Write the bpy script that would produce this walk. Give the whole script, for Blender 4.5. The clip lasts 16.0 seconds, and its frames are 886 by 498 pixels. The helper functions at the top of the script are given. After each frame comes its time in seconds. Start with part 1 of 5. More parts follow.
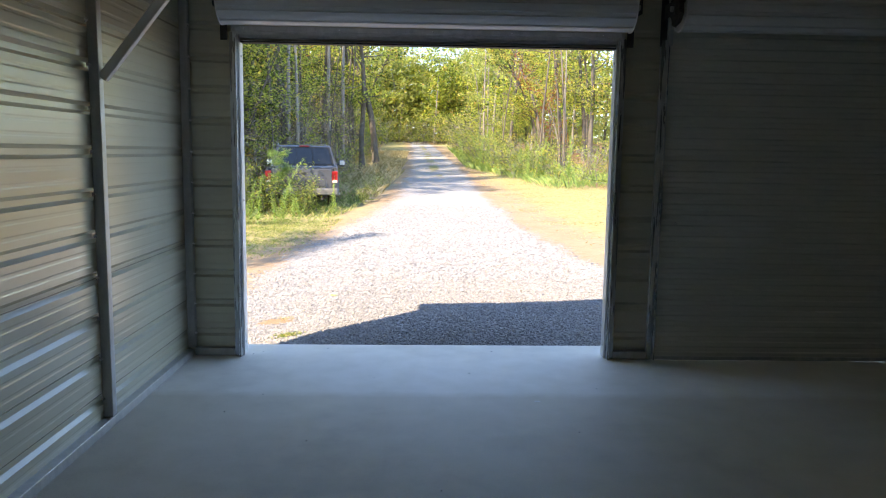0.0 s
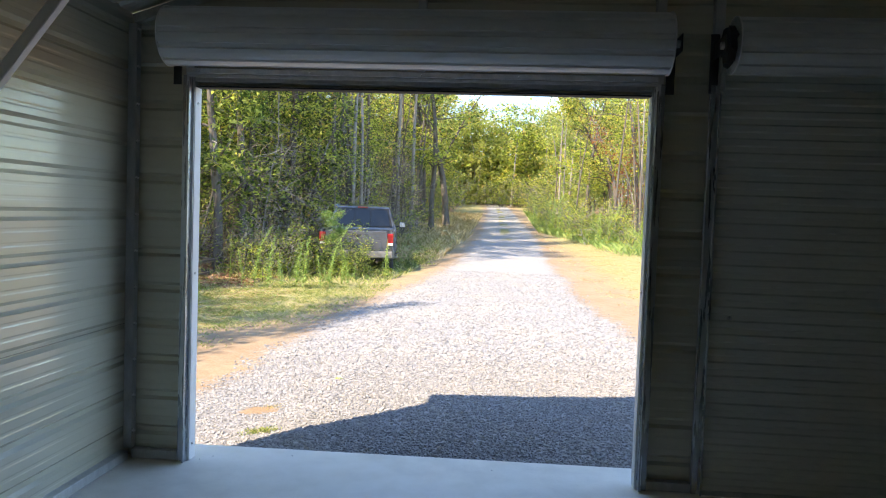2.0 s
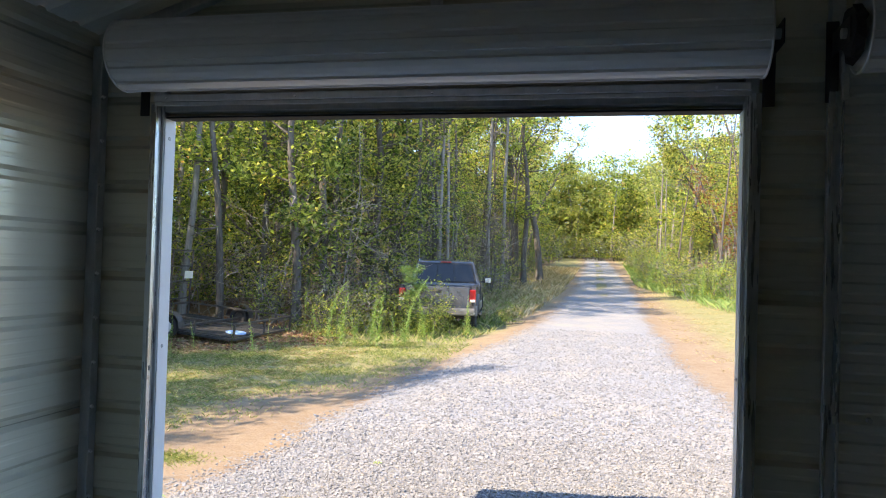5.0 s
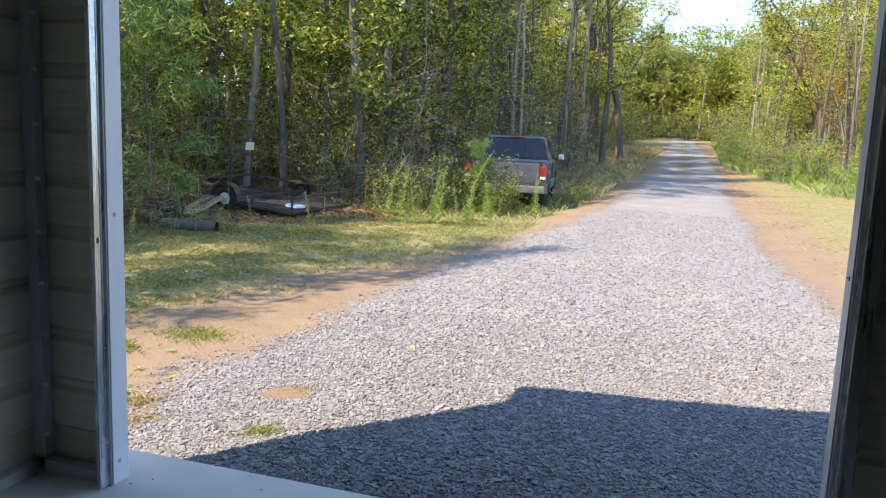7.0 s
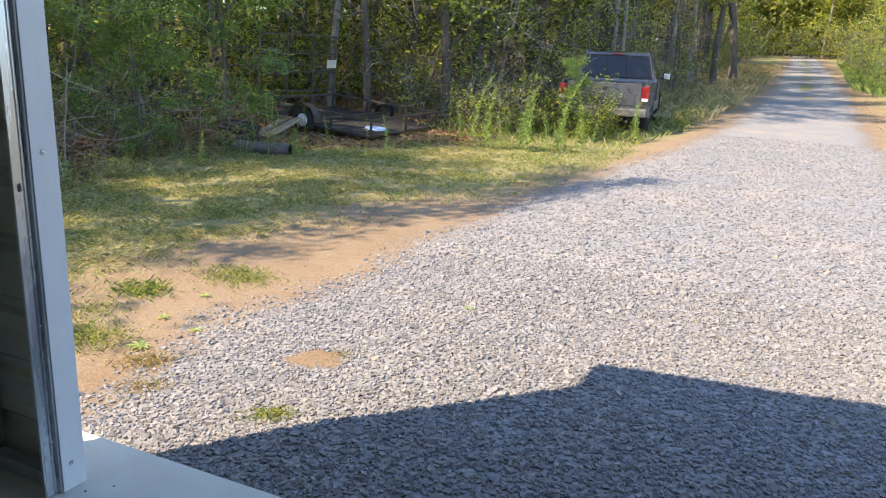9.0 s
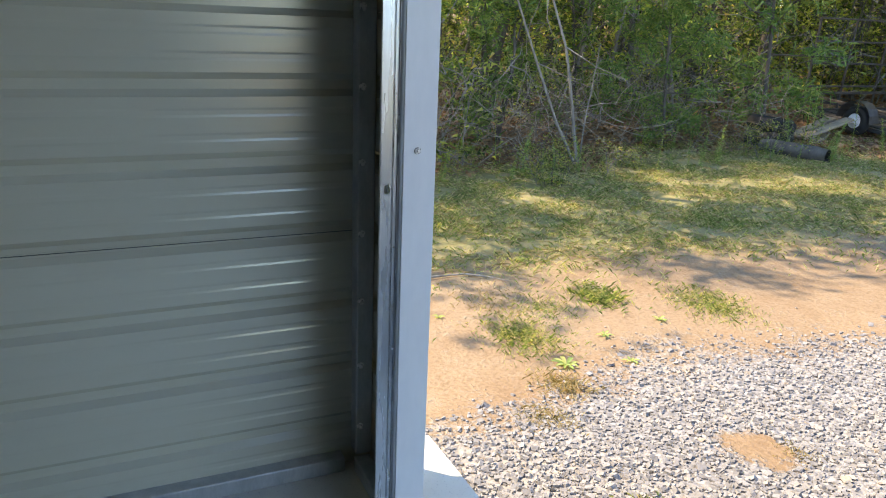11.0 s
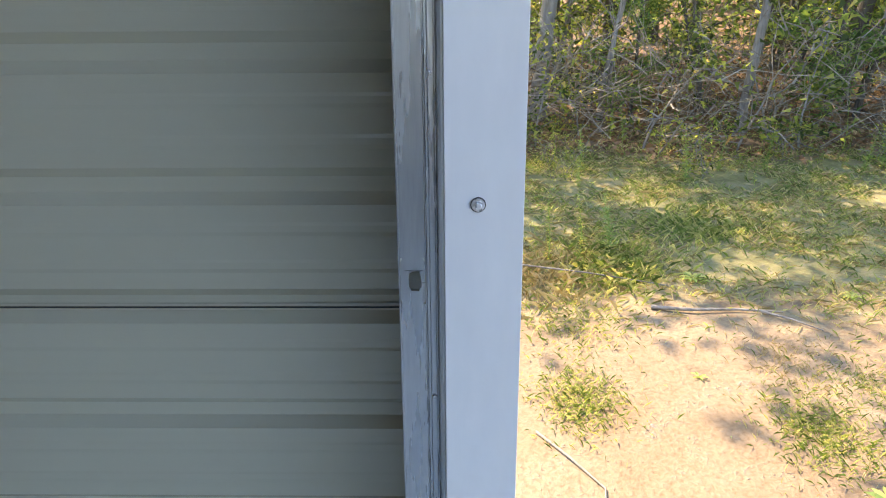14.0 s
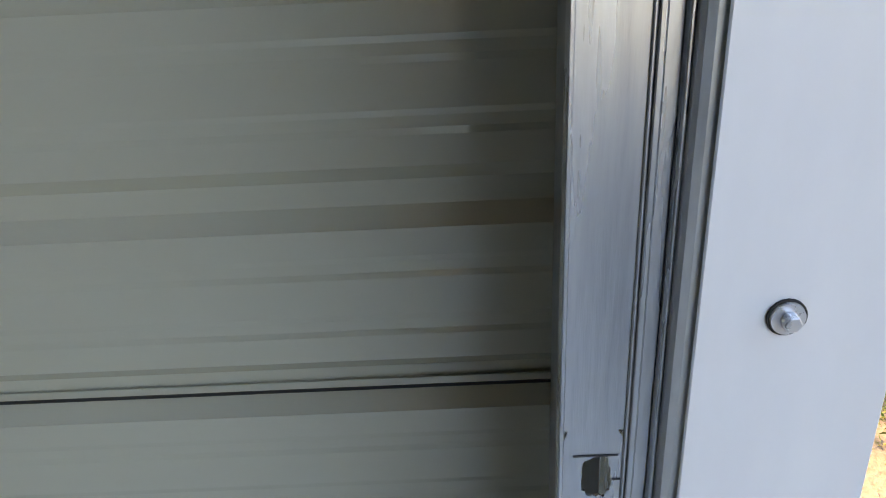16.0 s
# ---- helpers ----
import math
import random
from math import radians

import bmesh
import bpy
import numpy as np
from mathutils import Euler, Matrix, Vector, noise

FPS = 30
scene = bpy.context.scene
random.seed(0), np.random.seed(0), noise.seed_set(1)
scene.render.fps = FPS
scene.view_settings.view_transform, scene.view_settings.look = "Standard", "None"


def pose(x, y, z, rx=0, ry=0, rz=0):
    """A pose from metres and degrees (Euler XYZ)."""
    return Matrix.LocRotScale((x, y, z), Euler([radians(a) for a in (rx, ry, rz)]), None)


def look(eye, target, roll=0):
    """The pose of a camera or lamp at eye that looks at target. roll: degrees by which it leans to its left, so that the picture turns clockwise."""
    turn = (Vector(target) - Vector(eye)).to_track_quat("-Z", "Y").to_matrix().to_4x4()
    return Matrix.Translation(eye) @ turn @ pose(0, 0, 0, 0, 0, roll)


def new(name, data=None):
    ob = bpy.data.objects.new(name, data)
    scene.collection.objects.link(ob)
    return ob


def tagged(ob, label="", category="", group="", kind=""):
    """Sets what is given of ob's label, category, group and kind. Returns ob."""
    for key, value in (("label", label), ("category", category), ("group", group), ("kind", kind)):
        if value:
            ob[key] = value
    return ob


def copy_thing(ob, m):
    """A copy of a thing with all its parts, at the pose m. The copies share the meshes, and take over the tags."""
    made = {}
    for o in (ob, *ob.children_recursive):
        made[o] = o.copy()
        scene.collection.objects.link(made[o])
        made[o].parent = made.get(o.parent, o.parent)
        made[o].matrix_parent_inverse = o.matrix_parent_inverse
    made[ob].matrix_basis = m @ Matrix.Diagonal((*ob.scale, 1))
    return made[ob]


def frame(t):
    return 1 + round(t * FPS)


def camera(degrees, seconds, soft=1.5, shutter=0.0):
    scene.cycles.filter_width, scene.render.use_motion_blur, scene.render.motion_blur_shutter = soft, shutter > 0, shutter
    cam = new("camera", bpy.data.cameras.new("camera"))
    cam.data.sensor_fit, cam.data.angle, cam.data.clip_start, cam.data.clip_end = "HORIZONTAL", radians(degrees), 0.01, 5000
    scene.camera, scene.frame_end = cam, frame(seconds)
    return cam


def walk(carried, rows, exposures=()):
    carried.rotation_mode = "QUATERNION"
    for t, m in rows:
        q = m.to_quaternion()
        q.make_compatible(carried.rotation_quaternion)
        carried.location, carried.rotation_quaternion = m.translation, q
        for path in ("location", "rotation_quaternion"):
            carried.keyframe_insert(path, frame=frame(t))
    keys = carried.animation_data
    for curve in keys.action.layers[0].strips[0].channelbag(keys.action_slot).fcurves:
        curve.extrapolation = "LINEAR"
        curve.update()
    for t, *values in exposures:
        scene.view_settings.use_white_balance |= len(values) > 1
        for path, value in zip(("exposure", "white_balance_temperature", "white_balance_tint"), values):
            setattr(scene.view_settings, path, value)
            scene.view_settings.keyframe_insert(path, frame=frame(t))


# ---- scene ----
cam = camera(61.1, 16.0, soft=1.1)
PATH = [
    (0, (0.004, -5.623, 1.567), (0.055, -3.64, 1.311), 0.9),
    (0.5, (0.156, -5.323, 1.591), (0.068, -3.34, 1.344), 1.4),
    (1, (0.213, -5.004, 1.57), (0.066, -3.021, 1.358), 1.4),
    (1.5, (0.345, -4.709, 1.586), (0.172, -2.723, 1.427), 1.6),
    (2, (0.578, -4.505, 1.621), (0.414, -2.514, 1.523), 2.0),
    (2.5, (0.677, -4.288, 1.625), (0.537, -2.293, 1.616), 2.6),
    (3, (0.752, -4.044, 1.652), (0.574, -2.054, 1.724), 3.0),
    (3.2, (0.8, -3.976, 1.652), (0.582, -1.991, 1.748), 3.1),
    (5.3, (0.866, -3.287, 1.642), (0.389, -1.344, 1.647), 1.3),
    (5.5, (0.886, -3.215, 1.617), (0.37, -1.283, 1.58), 1.0),
    (6, (0.987, -2.966, 1.594), (0.38, -1.065, 1.467), 1.1),
    (6.5, (1.009, -2.785, 1.572), (0.383, -0.897, 1.364), 1.9),
    (7, (0.921, -2.486, 1.554), (0.308, -0.605, 1.263), 2.4),
    (7.5, (0.873, -2.267, 1.521), (0.246, -0.403, 1.156), 2.3),
    (8, (0.872, -2.003, 1.512), (0.201, -0.167, 1.086), 2.2),
    (8.2, (0.863, -1.904, 1.517), (0.181, -0.079, 1.064), 2.1),
    (10.3, (0.647, -1.003, 1.542), (-0.763, 0.291, 0.961), 2.4),
    (10.5, (0.623, -0.933, 1.534), (-0.901, 0.22, 0.944), 2.2),
    (11, (0.445, -0.705, 1.519), (-1.288, 0.102, 0.93), 2.4),
    (11.5, (0.337, -0.479, 1.516), (-1.485, 0.102, 0.932), 2.1),
    (12, (0.282, -0.227, 1.516), (-1.587, 0.157, 0.916), 2.4),
    (12.5, (0.134, -0.135, 1.48), (-1.741, 0.171, 0.853), 1.8),
    (13, (-0.135, -0.135, 1.472), (-2.011, 0.106, 0.821), 1.2),
    (13.5, (-0.332, -0.065, 1.454), (-2.214, 0.036, 0.783), 0.3),
    (14, (-0.528, 0.023, 1.437), (-2.402, -0.015, 0.739), -0.5),
    (14.5, (-0.671, -0.018, 1.423), (-2.535, -0.08, 0.701), -1.2),
    (15, (-0.824, -0.091, 1.392), (-2.671, -0.148, 0.665), -2.2),
    (15.5, (-0.965, -0.088, 1.348), (-2.786, -0.198, 0.620), -2.9),
    (16, (-1.066, -0.099, 1.355), (-2.87, -0.12, 0.530), -2.8),
]
EXPOSURES = [(0, 2.6, 8700, 17), (1.5, 2.45, 8500, 15), (3.0, 2.5, 8300, 15), (5.5, 2.15, 8100, 16), (8.0, 1.92, 8200, 17), (10.5, 2.12, 9000, 16), (12.5, 2.45, 9000, 17), (14.5, 2.6, 9800, 20), (16, 2.85, 11200, 22)]
scene.cycles.max_bounces, scene.cycles.diffuse_bounces = 16, 10
walk(cam, [(t, look(eye, target, roll)) for t, eye, target, roll in PATH], EXPOSURES)

# ---- light ----
SUN_WAY = Vector((0.645, 0.660, -1.0)).normalized()
world = bpy.data.worlds.new("sky")
scene.world = world
world.use_nodes = True
wn, wl = world.node_tree.nodes, world.node_tree.links
sky = wn.new("ShaderNodeTexSky")
sky.sky_type = "NISHITA"
sky.sun_disc = False
sky.sun_elevation = math.asin(-SUN_WAY.z)
sky.sun_rotation = math.atan2(-SUN_WAY.x, -SUN_WAY.y)
sky.air_density, sky.dust_density, sky.ozone_density = 0.8, 0.1, 3.0
# thin high cloud over the whole sky
w_tc = wn.new("ShaderNodeTexCoord")
w_map = wn.new("ShaderNodeMapping")
w_map.inputs["Scale"].default_value = (1.6, 1.6, 5.0)
w_noise = wn.new("ShaderNodeTexNoise")
w_noise.inputs["Scale"].default_value = 1.7
w_noise.inputs["Detail"].default_value = 7.0
w_ramp = wn.new("ShaderNodeValToRGB")
w_ramp.color_ramp.elements[0].position, w_ramp.color_ramp.elements[1].position = 0.5, 0.78
w_ramp.color_ramp.elements[0].color = (0, 0, 0, 1)
w_ramp.color_ramp.elements[1].color = (0.30, 0.30, 0.30, 1)
w_mix = wn.new("ShaderNodeMix")
w_mix.data_type = "RGBA"
wl.new(w_tc.outputs["Generated"], w_map.inputs["Vector"])
wl.new(w_map.outputs["Vector"], w_noise.inputs["Vector"])
wl.new(w_noise.outputs["Fac"], w_ramp.inputs["Fac"])
wl.new(w_ramp.outputs["Color"], w_mix.inputs[0])
w_tint = wn.new("ShaderNodeMix")
w_tint.data_type, w_tint.blend_type = "RGBA", "MULTIPLY"
w_tint.inputs[0].default_value = 1.0
w_tint.inputs[7].default_value = (0.70, 0.88, 1.03, 1)
wl.new(sky.outputs["Color"], w_tint.inputs[6])
wl.new(w_tint.outputs[2], w_mix.inputs[6])
w_mix.inputs[7].default_value = (2.0, 2.25, 2.6, 1)
wl.new(w_mix.outputs[2], wn["Background"].inputs["Color"])
wn["Background"].inputs["Strength"].default_value = 0.16

sun = new("sun", bpy.data.lights.new("sun", "SUN"))
sun.data.energy, sun.data.angle, sun.data.color = 2.5, radians(0.53), (1.0, 0.94, 0.84)
sun.matrix_world = look((-20, -25, 30), Vector((-20, -25, 30)) + SUN_WAY)


# ---- materials ----
def mat(name):
    m = bpy.data.materials.new(name)
    m.use_nodes = True
    return m, m.node_tree.nodes, m.node_tree.links, m.node_tree.nodes["Principled BSDF"]


def nd(nodes, kind, **values):
    n = nodes.new("ShaderNode" + kind)
    for k, v in values.items():
        n.inputs[k].default_value = v
    return n


def ramp(nodes, links, fac, stops):
    r = nodes.new("ShaderNodeValToRGB")
    e = r.color_ramp.elements
    while len(e) < len(stops):
        e.new(0.5)
    for i, (p, c) in enumerate(stops):
        e[i].position = p
        e[i].color = (*c, 1) if len(c) == 3 else c
    links.new(fac, r.inputs["Fac"])
    return r.outputs["Color"]


def mixc(nodes, links, fac, a, b, blend="MIX"):
    m = nodes.new("ShaderNodeMix")
    m.data_type, m.blend_type = "RGBA", blend
    for sock, v in ((m.inputs[0], fac), (m.inputs[6], a), (m.inputs[7], b)):
        if isinstance(v, bpy.types.NodeSocket):
            links.new(v, sock)
        elif isinstance(v, (int, float)):
            sock.default_value = v
        else:
            sock.default_value = (*v, 1)
    return m.outputs[2]


def mth(nodes, links, op, a, b=0.0):
    m = nodes.new("ShaderNodeMath")
    m.operation = op
    for sock, v in zip(m.inputs, (a, b)):
        if isinstance(v, bpy.types.NodeSocket):
            links.new(v, sock)
        else:
            sock.default_value = v
    return m.outputs[0]


def noisy(nodes, links, scale, detail=4.0, stretch=(1, 1, 1), rough=0.55):
    tc = nodes.new("ShaderNodeTexCoord")
    mp = nodes.new("ShaderNodeMapping")
    mp.inputs["Scale"].default_value = stretch
    links.new(tc.outputs["Object"], mp.inputs["Vector"])
    n = nd(nodes, "TexNoise", Scale=scale, Detail=detail, Roughness=rough)
    links.new(mp.outputs["Vector"], n.inputs["Vector"])
    return n.outputs["Fac"]


def bump(nodes, links, bsdf, height, strength, distance):
    b = nd(nodes, "Bump", Strength=strength, Distance=distance)
    links.new(height, b.inputs["Height"])
    links.new(b.outputs["Normal"], bsdf.inputs["Normal"])


def surface(name, dark, light, scale=6.0, rough=(0.4, 0.6), metal=0.0, stretch=(1, 1, 1), relief=0.0, fine=60.0, spec=0.5):
    """A painted, metal or earthy surface: two scales of tone, uneven gloss and fine relief."""
    m, n, l, b = mat(name)
    big = noisy(n, l, scale, 5, stretch)
    small = noisy(n, l, fine, 3, stretch)
    t = mth(n, l, "ADD", mth(n, l, "MULTIPLY", big, 0.7), mth(n, l, "MULTIPLY", small, 0.3))
    l.new(ramp(n, l, t, [(0.32, dark), (0.68, light)]), b.inputs["Base Color"])
    r = nd(n, "MapRange", **{"From Min": 0.3, "From Max": 0.7, "To Min": rough[0], "To Max": rough[1]})
    l.new(big, r.inputs["Value"])
    l.new(r.outputs["Result"], b.inputs["Roughness"])
    b.inputs["Metallic"].default_value = metal
    b.inputs["Specular IOR Level"].default_value = spec
    if relief:
        bump(n, l, b, small, 0.6, relief)
    return m


M = {}
M["panel"] = surface("panel_backer", (0.59, 0.555, 0.44), (0.63, 0.595, 0.475), 0.8, (0.215, 0.235), 0.12, (1, 0.5, 1), 0.0, 5, 0.75)
M["roofpanel"] = surface("roof_backer", (0.62, 0.62, 0.57), (0.70, 0.70, 0.65), 2.5, (0.36, 0.48), 0.0, (0.3, 1, 1), 0.0, 30)
M["galv"] = surface("galvanised_tube", (0.38, 0.395, 0.40), (0.56, 0.57, 0.575), 18, (0.32, 0.5), 0.4, (1, 1, 0.35), 0.0004, 140)
M["track"] = surface("galvanised_track", (0.40, 0.43, 0.46), (0.62, 0.645, 0.67), 9, (0.2, 0.36), 0.72, (3, 3, 0.25), 0.0003, 90)
M["white"] = surface("white_trim_paint", (0.70, 0.71, 0.73), (0.80, 0.80, 0.81), 3, (0.3, 0.42), 0.0, (1, 1, 0.4), 0.0, 40)
M["curtain"] = surface("white_curtain_paint", (0.62, 0.635, 0.65), (0.74, 0.75, 0.76), 3, (0.3, 0.42), 0.0, (0.4, 1, 1), 0.0, 40)
M["curtain_inner"] = surface("grey_curtain_backer", (0.58, 0.585, 0.55), (0.68, 0.685, 0.64), 3, (0.4, 0.55), 0.0, (0.4, 1, 1), 0.0, 40)
M["black"] = surface("black_steel", (0.012, 0.012, 0.013), (0.04, 0.04, 0.042), 12, (0.4, 0.65), 0.0, (1, 1, 1), 0.0005, 80)
M["rubber"] = surface("black_rubber", (0.01, 0.01, 0.01), (0.03, 0.03, 0.03), 10, (0.75, 0.9), 0.0, (1, 1, 1), 0.0005, 120)
M["zinc"] = surface("zinc_screw", (0.62, 0.63, 0.64), (0.84, 0.84, 0.85), 80, (0.22, 0.36), 0.65)
M["marker"] = surface("marker_ink", (0.01, 0.01, 0.012), (0.03, 0.03, 0.035), 60, (0.5, 0.7))
M["concrete"] = None


def concrete_material():
    m, n, l, b = mat("trowelled_concrete")
    big, mid, fine = noisy(n, l, 0.55, 5), noisy(n, l, 5.0, 6), noisy(n, l, 120, 3)
    t = mth(n, l, "ADD", mth(n, l, "MULTIPLY", big, 0.6), mth(n, l, "MULTIPLY", mid, 0.4))
    base = ramp(n, l, t, [(0.34, (0.50, 0.47, 0.405)), (0.48, (0.61, 0.58, 0.51)), (0.62, (0.68, 0.65, 0.59))])
    speck = ramp(n, l, fine, [(0.28, (0.72, 0.72, 0.72)), (0.4, (1, 1, 1))])
    # daylight at the doors painted in: lighter strip there, browner tone further in
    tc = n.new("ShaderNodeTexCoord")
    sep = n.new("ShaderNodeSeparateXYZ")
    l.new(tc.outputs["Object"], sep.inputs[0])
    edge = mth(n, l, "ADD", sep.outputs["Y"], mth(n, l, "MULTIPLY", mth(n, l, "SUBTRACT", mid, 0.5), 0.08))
    daylit = nd(n, "MapRange", **{"From Min": -0.96, "From Max": -0.84, "To Min": 0.0, "To Max": 1.0})
    l.new(edge, daylit.inputs["Value"])
    base = mixc(n, l, 1.0, base, ramp(n, l, daylit.outputs["Result"], [(0.0, (0.98, 0.95, 0.90)), (1.0, (1.18, 1.19, 1.21))]), "MULTIPLY")
    l.new(mixc(n, l, 1.0, base, speck, "MULTIPLY"), b.inputs["Base Color"])
    r = nd(n, "MapRange", **{"From Min": 0.3, "From Max": 0.7, "To Min": 0.5, "To Max": 0.72})
    l.new(mid, r.inputs["Value"])
    l.new(r.outputs["Result"], b.inputs["Roughness"])
    bump(n, l, b, mth(n, l, "ADD", fine, mid), 0.35, 0.002)
    return m


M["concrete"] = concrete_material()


def ground_material():
    """Earth: gravel, sandy dirt, thin grass and leaf litter, by the masks stored on the ground sheet."""
    m, n, l, b = mat("ground_earth")

    def mask(name):
        a = n.new("ShaderNodeAttribute")
        a.attribute_name = name
        return a.outputs["Fac"]

    n1, n2, n3 = noisy(n, l, 0.9, 6), noisy(n, l, 7.0, 6), noisy(n, l, 45, 4)
    dirt = ramp(n, l, mth(n, l, "ADD", mth(n, l, "MULTIPLY", n1, 0.55), mth(n, l, "MULTIPLY", n2, 0.45)),
                [(0.3, (0.225, 0.153, 0.096)), (0.5, (0.282, 0.207, 0.138)), (0.7, (0.325, 0.253, 0.180))])
    dirt = mixc(n, l, 1.0, dirt, ramp(n, l, n3, [(0.3, (0.75, 0.72, 0.68)), (0.55, (1, 1, 1))]), "MULTIPLY")
    vor = nd(n, "TexVoronoi", Scale=34.0)
    tc = n.new("ShaderNodeTexCoord")
    l.new(tc.outputs["Object"], vor.inputs["Vector"])
    sep = n.new("ShaderNodeSeparateColor")
    l.new(vor.outputs["Color"], sep.inputs["Color"])
    gravel = ramp(n, l, sep.outputs["Red"], [(0.0, (0.215, 0.22, 0.232)), (0.5, (0.285, 0.29, 0.302)), (1.0, (0.35, 0.355, 0.367))])
    gravel = mixc(n, l, ramp(n, l, vor.outputs["Distance"], [(0.35, (0, 0, 0)), (0.75, (1, 1, 1))]), gravel, (0.235, 0.24, 0.25))
    gravel = mixc(n, l, ramp(n, l, n1, [(0.45, (0, 0, 0)), (0.75, (0.35, 0.35, 0.35))]), gravel, (0.50, 0.41, 0.29))
    grass = ramp(n, l, mth(n, l, "ADD", mth(n, l, "MULTIPLY", n2, 0.6), mth(n, l, "MULTIPLY", n3, 0.4)),
                 [(0.3, (0.13, 0.145, 0.05)), (0.48, (0.23, 0.22, 0.095)), (0.62, (0.31, 0.265, 0.15)), (0.75, (0.37, 0.31, 0.20))])
    litter = ramp(n, l, mth(n, l, "ADD", mth(n, l, "MULTIPLY", n2, 0.5), mth(n, l, "MULTIPLY", n3, 0.5)),
                  [(0.3, (0.09, 0.065, 0.04)), (0.5, (0.21, 0.125, 0.07)), (0.62, (0.30, 0.185, 0.11)), (0.75, (0.38, 0.27, 0.17))])
    edge = mth(n, l, "ADD", mth(n, l, "MULTIPLY", mth(n, l, "SUBTRACT", n2, 0.5), 1.1), mth(n, l, "MULTIPLY", mth(n, l, "SUBTRACT", n3, 0.5), 1.5))

    def soft(sock):
        return ramp(n, l, mth(n, l, "ADD", sock, edge), [(0.25, (0, 0, 0)), (0.75, (1, 1, 1))])

    c = mixc(n, l, soft(mask("grass")), dirt, grass)
    c = mixc(n, l, soft(mask("litter")), c, litter)
    g = soft(mask("gravel"))
    c = mixc(n, l, g, c, gravel)
    l.new(c, b.inputs["Base Color"])
    b.inputs["Roughness"].default_value = 0.92
    b.inputs["Specular IOR Level"].default_value = 0.25
    stone = mth(n, l, "MULTIPLY", mth(n, l, "SUBTRACT", 1.0, vor.outputs["Distance"]), g)
    bump(n, l, b, mth(n, l, "ADD", stone, mth(n, l, "MULTIPLY", n3, 0.5)), 0.9, 0.018)
    return m


M["ground"] = ground_material()


def varied(name, stops, rough=0.85, translucent=0.0, island=True, bumpy=0.0, scale=30.0, spec=0.3):
    """One colour per loose piece, along a ramp, with fine grain; leaves let light through."""
    m, n, l, b = mat(name)
    src = n.new("ShaderNodeNewGeometry").outputs["Random Per Island"] if island else n.new("ShaderNodeObjectInfo").outputs["Random"]
    c = ramp(n, l, src, stops)
    grain = noisy(n, l, scale, 3)
    c = mixc(n, l, 1.0, c, ramp(n, l, grain, [(0.3, (0.78, 0.78, 0.78)), (0.65, (1.0, 1.0, 1.0))]), "MULTIPLY")
    l.new(c, b.inputs["Base Color"])
    b.inputs["Roughness"].default_value = rough
    b.inputs["Specular IOR Level"].default_value = spec
    if bumpy:
        bump(n, l, b, grain, 0.7, bumpy)
    if translucent:
        t = n.new("ShaderNodeBsdfTranslucent")
        l.new(mixc(n, l, 1.0, c, (2.4, 2.45, 1.4), "MULTIPLY"), t.inputs["Color"])
        mx = n.new("ShaderNodeMixShader")
        mx.inputs[0].default_value = translucent
        l.new(b.outputs[0], mx.inputs[1])
        l.new(t.outputs[0], mx.inputs[2])
        l.new(mx.outputs[0], n["Material Output"].inputs["Surface"])
    return m


M["stone"] = varied("gravel_stone", [(0.0, (0.185, 0.187, 0.193)), (0.3, (0.25, 0.252, 0.26)), (0.75, (0.295, 0.296, 0.303)), (0.95, (0.33, 0.329, 0.333)), (1.0, (0.33, 0.28, 0.23))], 0.9, bumpy=0.004, scale=70)
# leaf ramps run near-black to bright, putting sun-and-shade contrast into the colours
M["leaf_green"] = varied("green_leaves", [(0.0, (0.024, 0.042, 0.013)), (0.28, (0.070, 0.110, 0.032)), (0.45, (0.19, 0.25, 0.07)), (0.84, (0.38, 0.41, 0.12)), (0.94, (0.50, 0.40, 0.14)), (1.0, (0.58, 0.30, 0.15))], 0.6, 0.6)
M["leaf_yellow"] = varied("turning_leaves", [(0.0, (0.030, 0.050, 0.015)), (0.32, (0.080, 0.115, 0.034)), (0.5, (0.23, 0.27, 0.08)), (0.85, (0.44, 0.42, 0.13)), (0.95, (0.50, 0.38, 0.13)), (1.0, (0.42, 0.21, 0.11))], 0.6, 0.55)
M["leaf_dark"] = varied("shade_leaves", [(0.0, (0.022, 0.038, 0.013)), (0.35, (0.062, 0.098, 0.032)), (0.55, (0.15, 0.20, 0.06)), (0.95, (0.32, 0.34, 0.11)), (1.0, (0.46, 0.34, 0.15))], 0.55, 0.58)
# far foliage: distance haze painted in as paler, narrower leaf colours
M["leaf_hazed"] = varied("hazed_far_leaves", [(0.0, (0.11, 0.145, 0.06)), (0.5, (0.22, 0.255, 0.10)), (0.9, (0.36, 0.37, 0.15)), (1.0, (0.42, 0.33, 0.15))], 0.7, 0.5)
M["leaf_red"] = varied("red_leaves", [(0.0, (0.137, 0.038, 0.026)), (0.6, (0.257, 0.086, 0.060)), (1.0, (0.257, 0.172, 0.069))], 0.6, 0.55)
M["pine"] = varied("pine_needles", [(0.0, (0.062, 0.138, 0.039)), (0.6, (0.145, 0.247, 0.069)), (1.0, (0.269, 0.324, 0.108))], 0.6, 0.25)
M["grass"] = varied("grass_blades", [(0.0, (0.09, 0.14, 0.045)), (0.4, (0.20, 0.27, 0.095)), (0.65, (0.35, 0.37, 0.18)), (1.0, (0.55, 0.49, 0.32))], 0.7, 0.45)
M["straw"] = varied("dry_grass", [(0.0, (0.230, 0.196, 0.084)), (0.5, (0.460, 0.368, 0.204)), (1.0, (0.598, 0.494, 0.324))], 0.8, 0.2)
